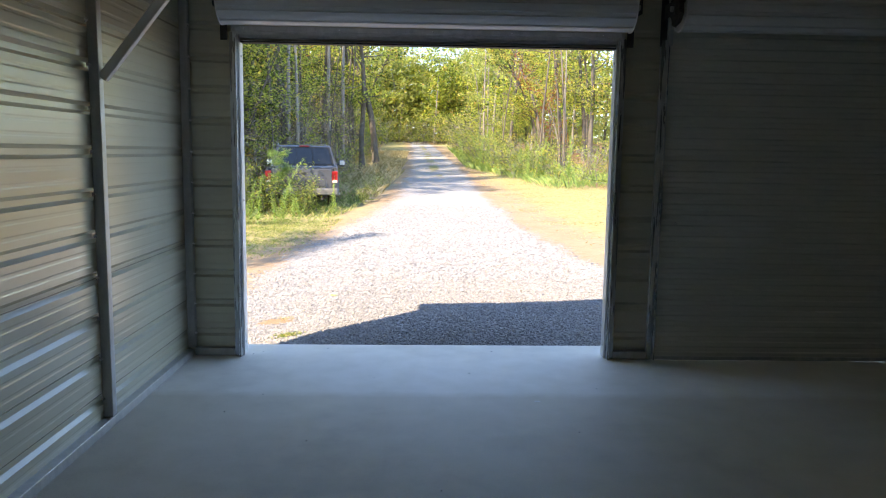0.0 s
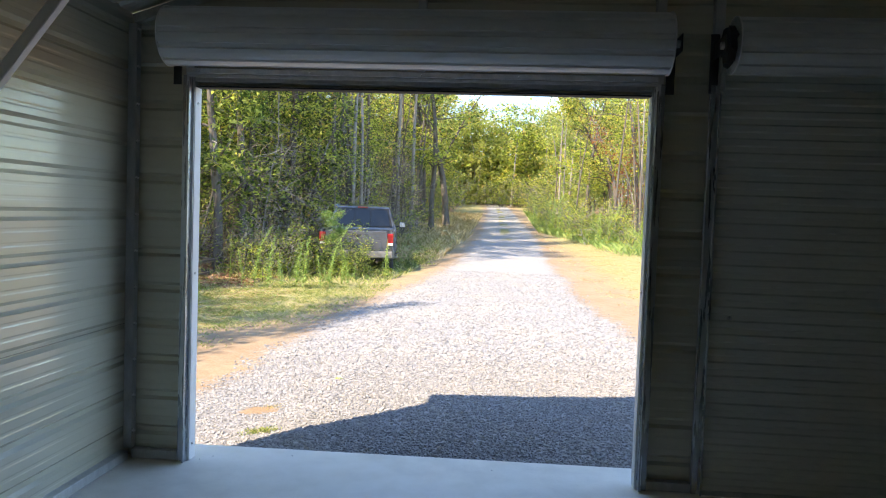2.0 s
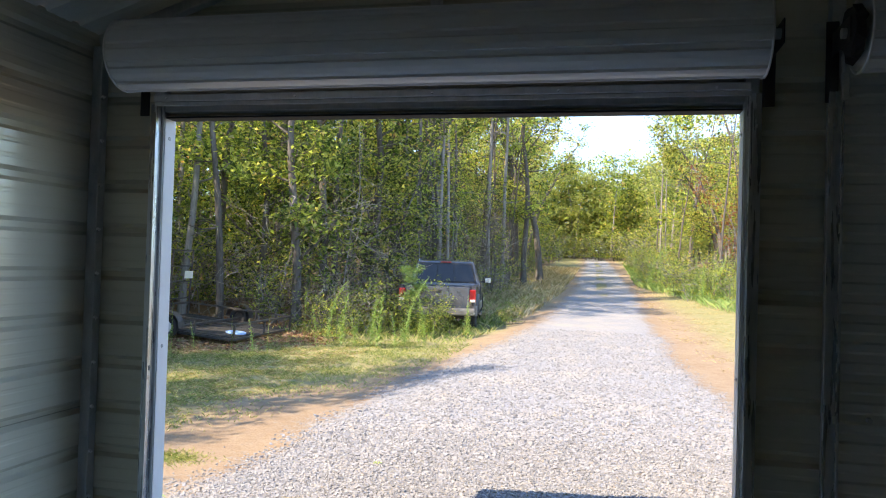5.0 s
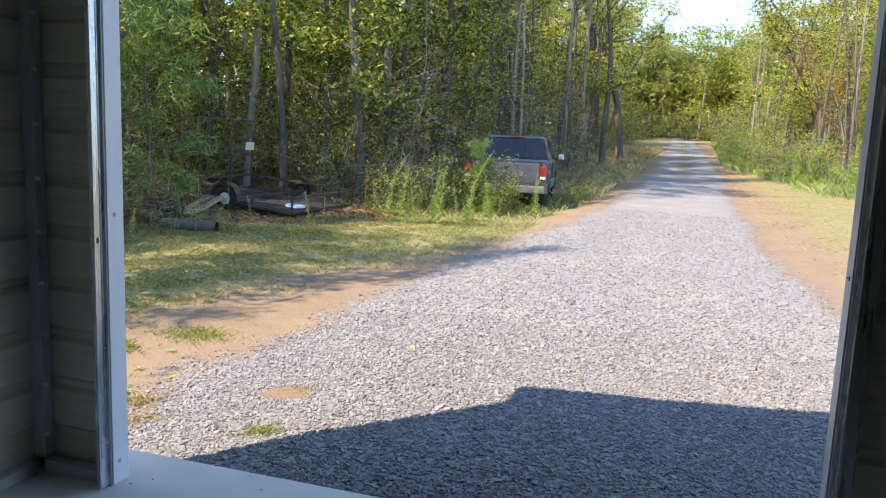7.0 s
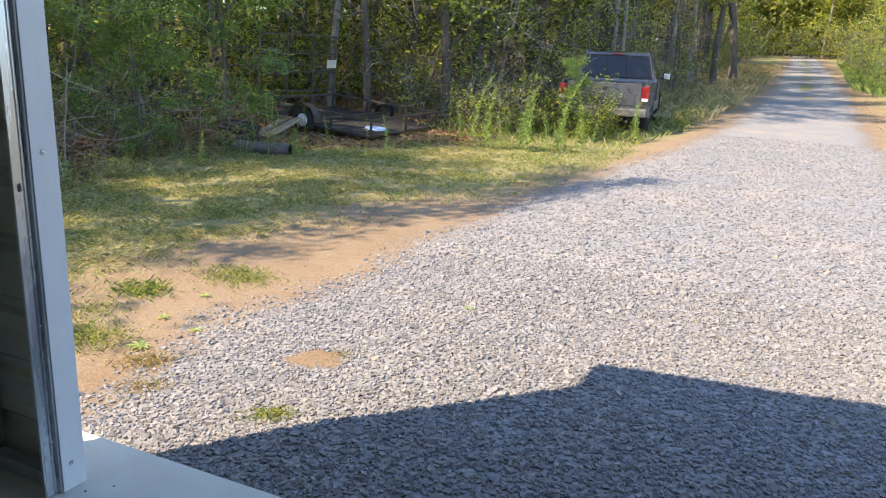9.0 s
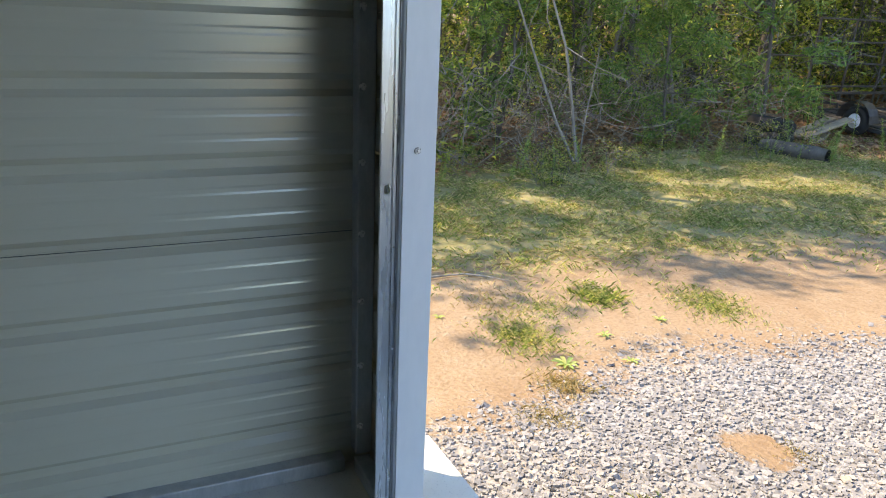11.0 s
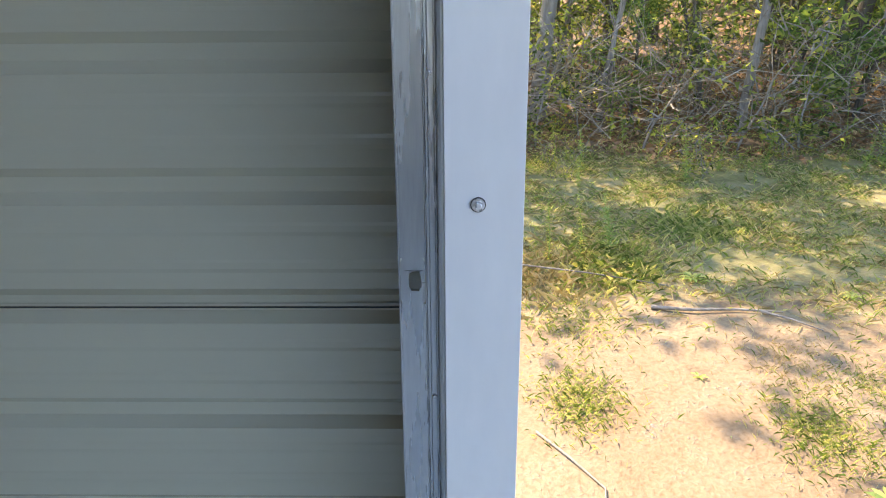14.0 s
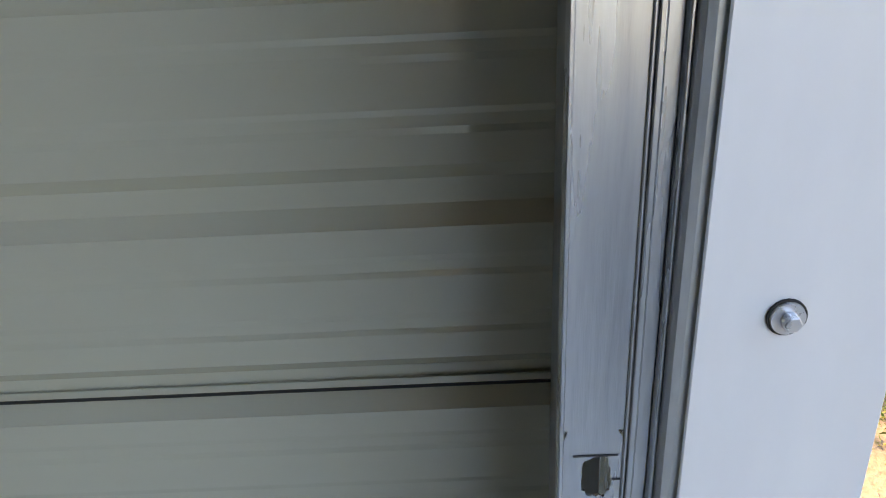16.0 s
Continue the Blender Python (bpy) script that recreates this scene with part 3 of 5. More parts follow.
def roll_drum(parent, x0, x1, y, z, r, turn=0.0):
    c, s = math.cos(turn), math.sin(turn)
    outer = [(y + u * c - v * s, z + u * s + v * c) for u, v in roll_profile(r)]
    n = len(outer)
    bm = bmesh.new()
    cuts = [x0, x1]
    rings = [[bm.verts.new((x, *p)) for p in outer] for x in cuts]
    for i in range(n):
        bm.faces.new((rings[0][i], rings[0][(i + 1) % n], rings[1][(i + 1) % n], rings[1][i]))
    for ring, dx in ((rings[0], 0.01), (rings[1], -0.01)):
        inner = [bm.verts.new((ring[0].co.x + dx, y + (v.co.y - y) * 0.86, z + (v.co.z - z) * 0.86)) for v in ring]
        for i in range(n):
            bm.faces.new((ring[i], ring[(i + 1) % n], inner[(i + 1) % n], inner[i]))
        bm.faces.new(inner)
    part("curtain_roll", bm, M["curtain"], parent)
    for x in (x0, x1):
        e = bmesh.new()
        m = 48
        ra, rb = r + 0.004, r - 0.004
        va = [e.verts.new((x + dx, y + rr * math.cos(2 * math.pi * k / m), z + rr * math.sin(2 * math.pi * k / m))) for dx, rr in ((-0.004, ra), (0.004, ra), (0.004, rb), (-0.004, rb)) for k in range(m)]
        for q in range(4):
            for k in range(m):
                e.faces.new((va[q * m + k], va[q * m + (k + 1) % m], va[((q + 1) % 4) * m + (k + 1) % m], va[((q + 1) % 4) * m + k]))
        part("edge_band", e, M["white"], parent, smooth=True)
    part("axle", cyl((x0 - 0.07, y, z), (x1 + 0.07, y, z), 0.021, 0.021, 16), M["galv"], parent)


def mount(parent, x, y, z):
    part("bracket", join(boxes((x - 0.025, x + 0.025, -0.012, -0.003, z - 0.24, z + 0.10), bevel=0.002), boxes((x - 0.003, x + 0.003, y - 0.05, -0.012, z - 0.05, z + 0.05), bevel=0.002)), M["black"], parent, "black steel wall bracket")


door_1 = structure(empty("door_1"), "white steel roll-up door, rolled up open above the doorway", "roll-up door")
roll_drum(door_1, -1.415, 1.438, -0.235, 2.588, 0.168, 0.25)
for x in (-1.462, 1.497):
    mount(door_1, x, -0.235, 2.588)
part("bottom_bar", join(boxes((-1.372, 1.421, -0.075, -0.045, 2.405, 2.440), bevel=0.004), boxes((-1.372, 1.421, -0.064, -0.056, 2.385, 2.405), bevel=0.002)), M["galv"], door_1, "grey bottom bar with weather seal")
for x in (-1.30, -0.62, 0.05, 0.62, 1.28):
    part("bar_bolt", cyl((x, -0.0455, 2.42), (x, -0.079, 2.42), 0.008, 0.006, 8), M["zinc"], door_1)

door_2 = structure(empty("door_2"), "closed steel roll-up door with fine horizontal ribs", "roll-up door")
rows = []
z, k = 0.03, 0
while z < 2.60:
    for dz, d in ((0.0, 0.0), (0.030, 0.0), (0.040, 0.012), (0.070, 0.012)):
        rows.append((z + dz, d))
    z += 0.0815
v, f = ribbed_sheet(rows, lambda zz: (1.775, 4.58), lambda s, d, zz: (s, -0.0115 + d * 0.75 - 0.010, zz), cuts=4)
part("curtain", mesh_from("curtain", v, f, M["curtain_inner"]), None, door_2)
roll_drum(door_2, 1.792, 4.54, -0.20, 2.592, 0.155, 0.6)
part("bottom_bar", boxes((1.79, 4.566, -0.032, -0.004, 0.004, 0.034), bevel=0.004), M["galv"], door_2)
mount(door_2, 1.742, -0.20, 2.60)
mount(door_2, 4.612, -0.20, 2.60)
# dark torn wrap hanging at the drum's end, and the pale tension stop below it
bm = cyl((1.752, -0.20, 2.592), (1.785, -0.20, 2.592), 0.102, 0.112, 26)
rnd = random.Random(3)
for vtx in bm.verts:
    vtx.co += Vector((rnd.uniform(-0.012, 0.004), rnd.uniform(-0.012, 0.012), rnd.uniform(-0.015, 0.012)))
part("drum_wrap", bm, M["rubber"], door_2, "torn black wrap at the drum end")
part("tension_stop", join(boxes((1.762, 1.790, -0.085, -0.055, 2.36, 2.47), bevel=0.004), boxes((1.768, 1.776, -0.085, -0.06, 2.47, 2.52), bevel=0.002)), M["galv"], door_2)
part("latch_plate", join(boxes((1.755, 1.772, -0.06, -0.0530, 1.04, 1.075), bevel=0.002), cyl((1.90, -0.02, 1.06), (1.90, -0.045, 1.06), 0.012, 0.010, 10)), M["galv"], door_2)


# ---- the ground ----
def lerp_table(y, table):
    if y <= table[0][0]:
        return table[0][1]
    for (a, va), (b, vb) in zip(table, table[1:]):
        if y <= b:
            return va + (vb - va) * (y - a) / (b - a)
    return table[-1][1]


GRAVEL_L = [(0, -2.1), (0.9, -2.2), (1.9, -2.45), (3.5, -2.3), (6.5, -2.27), (8.8, -2.07), (13, -1.45), (19, -1.0), (31, -0.85), (70, -1.3), (120, -3.0)]
GRAVEL_R = [(0, 9.0), (2, 6.0), (4, 2.9), (6, 2.45), (8.5, 2.31), (13.5, 2.13), (21.5, 2.07), (34, 2.1), (70, 1.3), (120, -0.5)]
GRASS_L = [(-20, -4.5), (1, -4.3), (2.7, -4.0), (5.5, -3.9), (7, -3.1), (9, -2.55), (11.5, -2.2), (16, -1.7), (31, -1.3), (70, -1.7), (120, -3.4)]
WOOD_L = [(-40, -8.4), (0, -7.5), (4.5, -7.3), (7, -8.2), (8.3, -7.9), (9.5, -7.1), (10.6, -5.8), (12, -5.4), (16, -5.2), (30, -3.2), (45, -4.2), (70, -4.6), (120, -6.5)]
DRY_R = [(-5, 12), (4, 4.0), (6, 3.3), (10, 3.0), (15, 2.8), (25, 2.6), (70, 1.8), (120, 0)]
WOOD_R = [(-20, 14), (4, 12), (15, 8.2), (22, 6.0), (30, 5.0), (38, 3.6), (70, 3.4), (120, 3.0)]


def height(x, y):
    b = -0.05 + 0.0006 * max(0.0, min(y, 34.0) - 4) ** 2 + (0.036 * (min(y, 160.0) - 34) if y > 34 else 0)
    b -= 0.16 * min(1.0, max(0.0, (-x - 0.9) / 1.6)) * max(0.0, min(1.0, (26 - y) / 6))
    fade = min(1.0, max(0.0, (y - 0.3) / 1.0)) if -2.6 < x < 6 else 1.0
    b += fade * (0.018 * noise.noise(Vector((x * 0.8, y * 0.8, 0))) + 0.010 * noise.noise(Vector((x * 2.7, y * 2.7, 3))))
    wl_ = lerp_table(y, WOOD_L)
    if x < wl_:
        b += 0.10 * min(1.0, (wl_ - x) / 2) + 0.12 * noise.noise(Vector((x * 0.3, y * 0.3, 7))) * min(1, (wl_ - x) / 3) + 0.02 * max(0, wl_ - x - 3)
    if x > 2.5 and y > 12:
        b += 0.05 * min(6.0, x - 2.5) * min(1.0, (y - 12) / 10)
    if YB - 0.3 < y < 0.33 and XL - 0.1 < x < XR + 0.3:
        b = min(b, -0.05)
    return b


def axis(stops):
    out = [stops[0][0]]
    for (a, _), (b, step) in zip(stops, stops[1:]):
        n = max(1, round((b - a) / step))
        out += [a + (b - a) * (i + 1) / n for i in range(n)]
    return out


gx = axis([(-900, 0), (-200, 175), (-60, 20), (-20, 2), (-9, 0.5), (-4.6, 0.16), (4, 0.11), (9, 0.4), (25, 2), (60, 10), (200, 35), (900, 175)])
gy = axis([(-900, 0), (-200, 175), (-40, 20), (-12, 2), (-0.5, 0.6), (9, 0.11), (16, 0.25), (36, 0.6), (80, 2), (200, 12), (900, 140)])
gv = [(x, y, height(x, y)) for y in gy for x in gx]
w = len(gx)
gf = [(r * w + c, r * w + c + 1, (r + 1) * w + c + 1, (r + 1) * w + c) for r in range(len(gy) - 1) for c in range(w - 1)]
ground_me = mesh_from("ground", gv, gf, M["ground"], True)


def sm(a, b, t):
    t = min(1.0, max(0.0, (t - a) / (b - a)))
    return t * t * (3 - 2 * t)


def masks(x, y):
    gl, gr = lerp_table(y, GRAVEL_L), lerp_table(y, GRAVEL_R)
    wav = 0.22 * noise.noise(Vector((x * 0.7, y * 0.7, 11)))
    gravel = sm(-0.55, 0.75, x - gl + wav) * sm(-0.4, 0.5, gr - x + wav)
    if y > 26:
        mid = (gl + gr) / 2
        gravel *= 1 - 0.9 * sm(26, 34, y) * (1 - sm(0.12, 0.45, abs(x - mid))) * sm(-0.25, 0.2, noise.noise(Vector((x * 0.6, y * 0.35, 31))))
    # bare sandy spot in the gravel
    gravel *= 1 - 1.0 * (1 - sm(0.65, 1.15, math.hypot((x + 1.45) / 0.20, (y - 1.62) / 0.15)))
    grass = sm(-0.9, 0.9, lerp_table(y, GRASS_L) - x + 2 * wav) * 0.85
    grass = max(grass, sm(-0.5, 1.4, x - lerp_table(y, DRY_R) + 2 * wav) * 0.92)
    if y > 26:
        grass = max(grass, sm(26, 34, y) * (1 - sm(0.18, 0.5, abs(x - (gl + gr) / 2))))
    litter = max(sm(-0.8, 0.9, lerp_table(y, WOOD_L) - x + 2 * wav), sm(-0.5, 1.5, x - lerp_table(y, WOOD_R)))
    return gravel, grass, litter


mk = np.array([masks(x, y) for x, y, z in gv])
for i, nm in enumerate(("gravel", "grass", "litter")):
    a = ground_me.attributes.new(nm, "FLOAT", "POINT")
    a.data.foreach_set("value", mk[:, i].astype(np.float32))
structure(new("ground", ground_me), "sandy ground with a grey gravel drive, thin grass and leaf litter", "ground")

# loose gravel: angular stones
ICO = None


def stones(name, n, where, size, seed, label):
    global ICO
    rs = np.random.RandomState(seed)
    if ICO is None:
        b = bmesh.new()
        bmesh.ops.create_cube(b, size=1.5)
        ICO = (np.array([v.co[:] for v in b.verts]), np.array([[v.index for v in f.verts] for f in b.faces if f.normal.z > -0.5]))
        b.free()
    bv, bf = ICO
    pts = []
    while len(pts) < n:
        x, y = where(rs)
        g = masks(x, y)[0]
        if rs.rand() < g ** 2.0 + 0.001 and not (y < 0.375 + 0.02 * x and XL - 0.12 < x < XR + 0.12):
            pts.append((x, y, height(x, y)))
    pts = np.array(pts)
    sc = size * np.exp(rs.normal(0, 0.28, (n, 1))) * (0.75 + 0.5 * rs.rand(n, 3)) * np.array([1.0, 0.85, 0.62])
    jit = 1 + rs.uniform(-0.38, 0.30, (n, len(bv), 3))
    v = bv[None] * jit * sc[:, None, :]
    a, tl = rs.uniform(0, 6.28, n), rs.uniform(-0.8, 0.8, n)
    ct, st = np.cos(tl)[:, None], np.sin(tl)[:, None]
    y2, z2 = v[..., 1] * ct - v[..., 2] * st, v[..., 1] * st + v[..., 2] * ct
    ca, sa = np.cos(a)[:, None], np.sin(a)[:, None]
    v = np.stack([v[..., 0] * ca - y2 * sa, v[..., 0] * sa + y2 * ca, z2], -1)
    v += pts[:, None, :] + np.array([0, 0, 0.25 * size])
    f = (bf[None] + (np.arange(n) * len(bv))[:, None, None]).reshape(-1, bf.shape[1])
    return tagged(new(name, fast_mesh(name, v.reshape(-1, 3), f, M["stone"])), label, "gravel", kind="stuff")


def fast_mesh(name, v, f, material, smooth=False):
    me = bpy.data.meshes.new(name)
    k = f.shape[1]
    me.vertices.add(len(v))
    me.vertices.foreach_set("co", np.ascontiguousarray(v, np.float32).ravel())
    me.loops.add(f.size)
    me.loops.foreach_set("vertex_index", np.ascontiguousarray(f, np.int32).ravel())
    me.polygons.add(len(f))
    me.polygons.foreach_set("loop_start", np.arange(0, f.size, k, dtype=np.int32))
    me.polygons.foreach_set("use_smooth", np.full(len(f), smooth))
    me.materials.append(material)
    me.update(calc_edges=True)
    me.validate()
    return me


# ---- woods ----
def tube(points, radii, sides=6):
    """Vertices and quads of a tapered, bending tube."""
    p = np.array(points, float)
    d = np.gradient(p, axis=0)
    d /= np.linalg.norm(d, axis=1)[:, None] + 1e-9
    ref = np.where(np.abs(d[:, 2:3]) > 0.9, np.array([[1.0, 0, 0]]), np.array([[0, 0, 1.0]]))
    u = np.cross(d, ref)
    u /= np.linalg.norm(u, axis=1)[:, None] + 1e-9
    w_ = np.cross(d, u)
    a = np.linspace(0, 2 * np.pi, sides, endpoint=False)
    r = np.array(radii, float)[:, None, None]
    v = p[:, None] + r * (u[:, None] * np.cos(a)[None, :, None] + w_[:, None] * np.sin(a)[None, :, None])
    i = np.arange(len(p) - 1)[:, None] * sides
    k = np.arange(sides)[None]
    f = np.stack([i + k, i + (k + 1) % sides, i + sides + (k + 1) % sides, i + sides + k], -1).reshape(-1, 4)
    return v.reshape(-1, 3), f


def merge(items):
    vs, fs, n = [], [], 0
    for v, f in items:
        vs.append(v)
        fs.append(f + n)
        n += len(v)
    return np.concatenate(vs), np.concatenate(fs)


def leaf_quads(rs, centres, size, flat=0.5, slim=0.55):
    """Pointed three-cornered leaves, each turned its own way."""
    n = len(centres)
    a = rs.uniform(0, 2 * np.pi, n)
    tilt = rs.normal(0, flat, n)
    d = np.stack([np.cos(a) * np.cos(tilt), np.sin(a) * np.cos(tilt), np.sin(tilt) - 0.2], -1)
    d /= np.linalg.norm(d, axis=1)[:, None]
    s = np.cross(d, rs.normal(0, 0.5, (n, 3)) + np.array([0, 0, 1.0]))
    s /= np.linalg.norm(s, axis=1)[:, None] + 1e-9
    nrm = np.cross(s, d)
    L = (size * rs.uniform(0.6, 1.3, n))[:, None]
    v = np.stack([centres - d * L * 0.45 + s * L * slim * 0.5 + nrm * L * 0.12, centres + d * L * 0.6, centres - d * L * 0.45 - s * L * slim * 0.5], 1)
    return v.reshape(-1, 3), np.arange(3 * n).reshape(-1, 3)


def wander(rs, start, way, length, steps, bend):
    p, pts = np.array(start, float), [np.array(start, float)]
    d = np.array(way, float) / np.linalg.norm(way)
    for _ in range(steps):
        d = d + rs.normal(0, bend, 3)
        d /= np.linalg.norm(d)
        p = p + d * length / steps
        pts.append(p.copy())
    return np.array(pts)


def tree_parts(seed, tall, r0, low, spread, leaves, leaf, crook=0.05, limbs=16, clump=0.55, lean=0.0, stems=1):
    rs = np.random.RandomState(seed)
    wood, centres = [], []
    for sidx in range(stems):
        way = np.array([lean + rs.normal(0, 0.03) + 0.35 * (sidx > 0) * rs.normal(), rs.normal(0, 0.03) + 0.35 * (sidx > 0) * rs.normal(), 1.0])
        t = wander(rs, (0.12 * sidx * rs.normal(), 0.12 * sidx * rs.normal(), -0.25), way, tall + 0.25, 14, crook)
        rad = r0 * (1 - np.linspace(0, 1, 15) ** 1.15 * 0.93) * (1 - 0.25 * (sidx > 0))
        rad[0] *= 1.35
        wood.append(tube(t, rad, 8 if stems == 1 and tall > 8 else 5))
        for k in range(limbs):
            f = low + (1 - low) * (k + rs.rand()) / limbs
            i = min(13, int(f * 14))
            base = t[i] + (t[i + 1] - t[i]) * (f * 14 - i)
            a = rs.uniform(0, 6.283)
            up = rs.uniform(0.15, 0.9)
            ln = spread * (0.45 + 0.75 * rs.rand()) * (1.15 - 0.75 * abs(f - 0.55))
            b = wander(rs, base, (math.cos(a), math.sin(a), up), ln, 5, 0.22)
            wood.append(tube(b, np.linspace(rad[i] * 0.42 + 0.004, 0.006, 6), 3))
            ends = [b]
            for _ in range(2):
                j = rs.randint(2, 5)
                c = wander(rs, b[j], rs.normal(0, 1, 3) + np.array([math.cos(a), math.sin(a), 0.3]), ln * 0.5, 2, 0.25)
                wood.append(tube(c, np.linspace(0.012, 0.004, 3), 3))
                ends.append(c)
            for e in ends:
                centres += [e[m] for m in range(1, len(e))]
    centres = np.array(centres)
    per = rs.gamma(0.55, 1.0, len(centres)) + 0.05
    per = np.maximum(1, per / per.sum() * leaves).astype(int)
    c = np.repeat(centres, per, 0)
    c = c + rs.normal(0, clump, c.shape) * np.array([1, 1, 0.6])
    c[:, 2] = np.maximum(c[:, 2], 0.25)
    return merge(wood), leaf_quads(rs, c, leaf)


def make_tree(name, kind, seed, bark, leafmat, label, category="tree", **kw):
    w_, l_ = tree_parts(seed, **kw)
    t = tagged(empty(name), label, category)
    part("trunk", fast_mesh("trunk", *w_, M[bark], True), None, t)
    part("crown", fast_mesh("crown", *l_, M[leafmat]), None, t)
    return t


def plant(proto, x, y, scale=1.0, turn=0.0, sink=0.02, squash=1.0):
    o = copy_thing(proto, Matrix.Identity(4))
    o.matrix_world = Matrix.Translation((x, y, height(x, y) - sink)) @ Matrix.Rotation(turn, 4, "Z") @ Matrix.Diagonal((scale, scale, scale * squash, 1))
    return o


rw = random.Random(11)
tall_kw = dict(tall=14.0, r0=0.15, low=0.24, spread=2.6, leaves=4300, leaf=0.165, limbs=20, clump=0.30)
tall_trees = [
    make_tree("tree", "tall", 21, "bark", "leaf_green", "tall slender hardwood with green leaves in the woods", **tall_kw),
    make_tree("tree", "tall", 22, "bark", "leaf_yellow", "tall hardwood with yellowing autumn leaves in the woods", **tall_kw),
    make_tree("tree", "tall", 23, "bark_pale", "leaf_green", "tall pale-barked hardwood with green leaves", **{**tall_kw, "r0": 0.12, "crook": 0.03}),
    make_tree("tree", "tall", 24, "bark", "leaf_yellow", "dark-barked hardwood with turning leaves in the woods", **{**tall_kw, "r0": 0.19, "crook": 0.07}),
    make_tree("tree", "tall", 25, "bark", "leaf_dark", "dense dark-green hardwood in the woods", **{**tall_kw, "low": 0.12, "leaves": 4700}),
]
far_kw = dict(tall=14.0, r0=0.15, low=0.10, spread=2.9, leaves=2600, leaf=0.32, limbs=12, clump=0.6)
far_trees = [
    make_tree("tree", "far", 26, "bark_pale", "leaf_hazed", "tall yellow-green hardwood along the far drive", **far_kw),
    make_tree("tree", "far", 27, "bark", "leaf_hazed", "tall green hardwood along the far drive", **far_kw),
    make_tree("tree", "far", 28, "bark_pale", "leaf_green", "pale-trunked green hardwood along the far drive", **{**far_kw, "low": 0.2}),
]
young_kw = dict(tall=6.0, r0=0.05, low=0.16, spread=1.5, leaves=1350, leaf=0.125, limbs=12, clump=0.24, crook=0.08)
young_trees = [
    make_tree("young_tree", "young", 31, "bark_pale", "leaf_green", "young thin tree with green leaves at the wood's edge", **young_kw),
    make_tree("young_tree", "young", 32, "bark", "leaf_yellow", "young thin tree with yellow-green leaves", **young_kw),
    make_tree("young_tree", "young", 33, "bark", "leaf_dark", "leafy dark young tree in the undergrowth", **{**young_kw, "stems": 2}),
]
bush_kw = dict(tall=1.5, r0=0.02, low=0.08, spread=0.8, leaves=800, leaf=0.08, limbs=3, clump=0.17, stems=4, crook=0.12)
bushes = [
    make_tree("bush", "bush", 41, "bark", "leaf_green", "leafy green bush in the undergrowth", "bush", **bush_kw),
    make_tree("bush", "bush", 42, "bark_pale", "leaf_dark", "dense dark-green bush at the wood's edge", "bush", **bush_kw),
    make_tree("bush", "bush", 43, "bark_pale", "leaf_yellow", "yellowing bush at the wood's edge", "bush", **{**bush_kw, "leaves": 500}),
]
weed_bush = make_tree("bush", "bush", 44, "bark", "leaf_dark", "leafy green weed bush beside the parked truck", "bush", **{**bush_kw, "leaf": 0.10, "leaves": 1000})
protos = [weed_bush] + tall_trees + far_trees + young_trees + bushes
# the first of each kind stands deep in the woods
for i, p in enumerate(protos):
    x, y = -16.0 - 1.7 * (i % 4), 16.0 + 4.3 * i
    p.matrix_world = Matrix.Translation((x, y, height(x, y) - 0.02))


def cap_at(x, y):
    """Tallest tree whose shadow stays off the open yard."""
    return 99.0 if y > 9 else max(3.5, (-4.9 - x) / 0.65)


# trees that stand out; first three added for yard shadows, one out of view
named = [(0, -8.1, -1.3, 0.50, 0.3), (2, -9.6, 0.6, 0.76, 1.2), (2, -8.9, 0.9, 0.80, 2.6), (2, -8.2, 2.90, 0.42, 2.0), (3, -9.9, 4.7, 0.52, 0.4), (2, -10.6, 15.3, 0.95, 1.0),
         (0, -3.5, 36.5, 1.05, 0.2), (3, -2.9, 39.5, 1.10, 2.2), (1, -4.4, 41.0, 1.0, 4.0), (3, -8.2, 24.0, 1.0, 5.0), (1, -5.9, 30.0, 1.0, 3.1), (4, -9.4, 20.0, 0.9, 0.0), (1, -7.6, 19.0, 0.8, 1.9)]
for i in range(13):
    y = 21.5 + 3.0 * i + rw.uniform(-1, 1)
    named.append((rw.choice((0, 1, 3, 4)), lerp_table(y, WOOD_L) - rw.uniform(1.0, 4.5), y, rw.uniform(0.85, 1.1), rw.uniform(0, 6)))
taken = []
for k, x, y, s, a in named:
    plant(tall_trees[k], x, y, s, a)
    taken.append((x, y))
tries = 0
count = 0
while count < 84 and tries < 6000:
    tries += 1
    y = rw.uniform(-3, 62) if rw.random() < 0.85 else rw.uniform(60, 100)
    x = lerp_table(y, WOOD_L) - (0.9 if y < 26 else 1.8) - abs(rw.gauss(0, 7.5))
    if x < -30 or any((x - a) ** 2 + (y - b) ** 2 < (1.7 if y < 30 else 3.0) ** 2 for a, b in taken):
        continue
    if (-12 < x < -5 and 6.5 < y < 14.2) or (y < 9 and rw.random() < 0.6):
        continue
    s = rw.uniform(0.75, 1.15)
    cap = cap_at(x, y) / 14.0
    taken.append((x, y))
    count += 1
    if min(s, cap) < 0.5:
        plant(young_trees[rw.randrange(3)], x, y, min(s * 1.1, cap * 2.2), rw.uniform(0, 6.28))
    else:
        plant(far_trees[rw.randrange(3)] if y > 58 else tall_trees[rw.randrange(5)], x, y, min(s, cap), rw.uniform(0, 6.28))
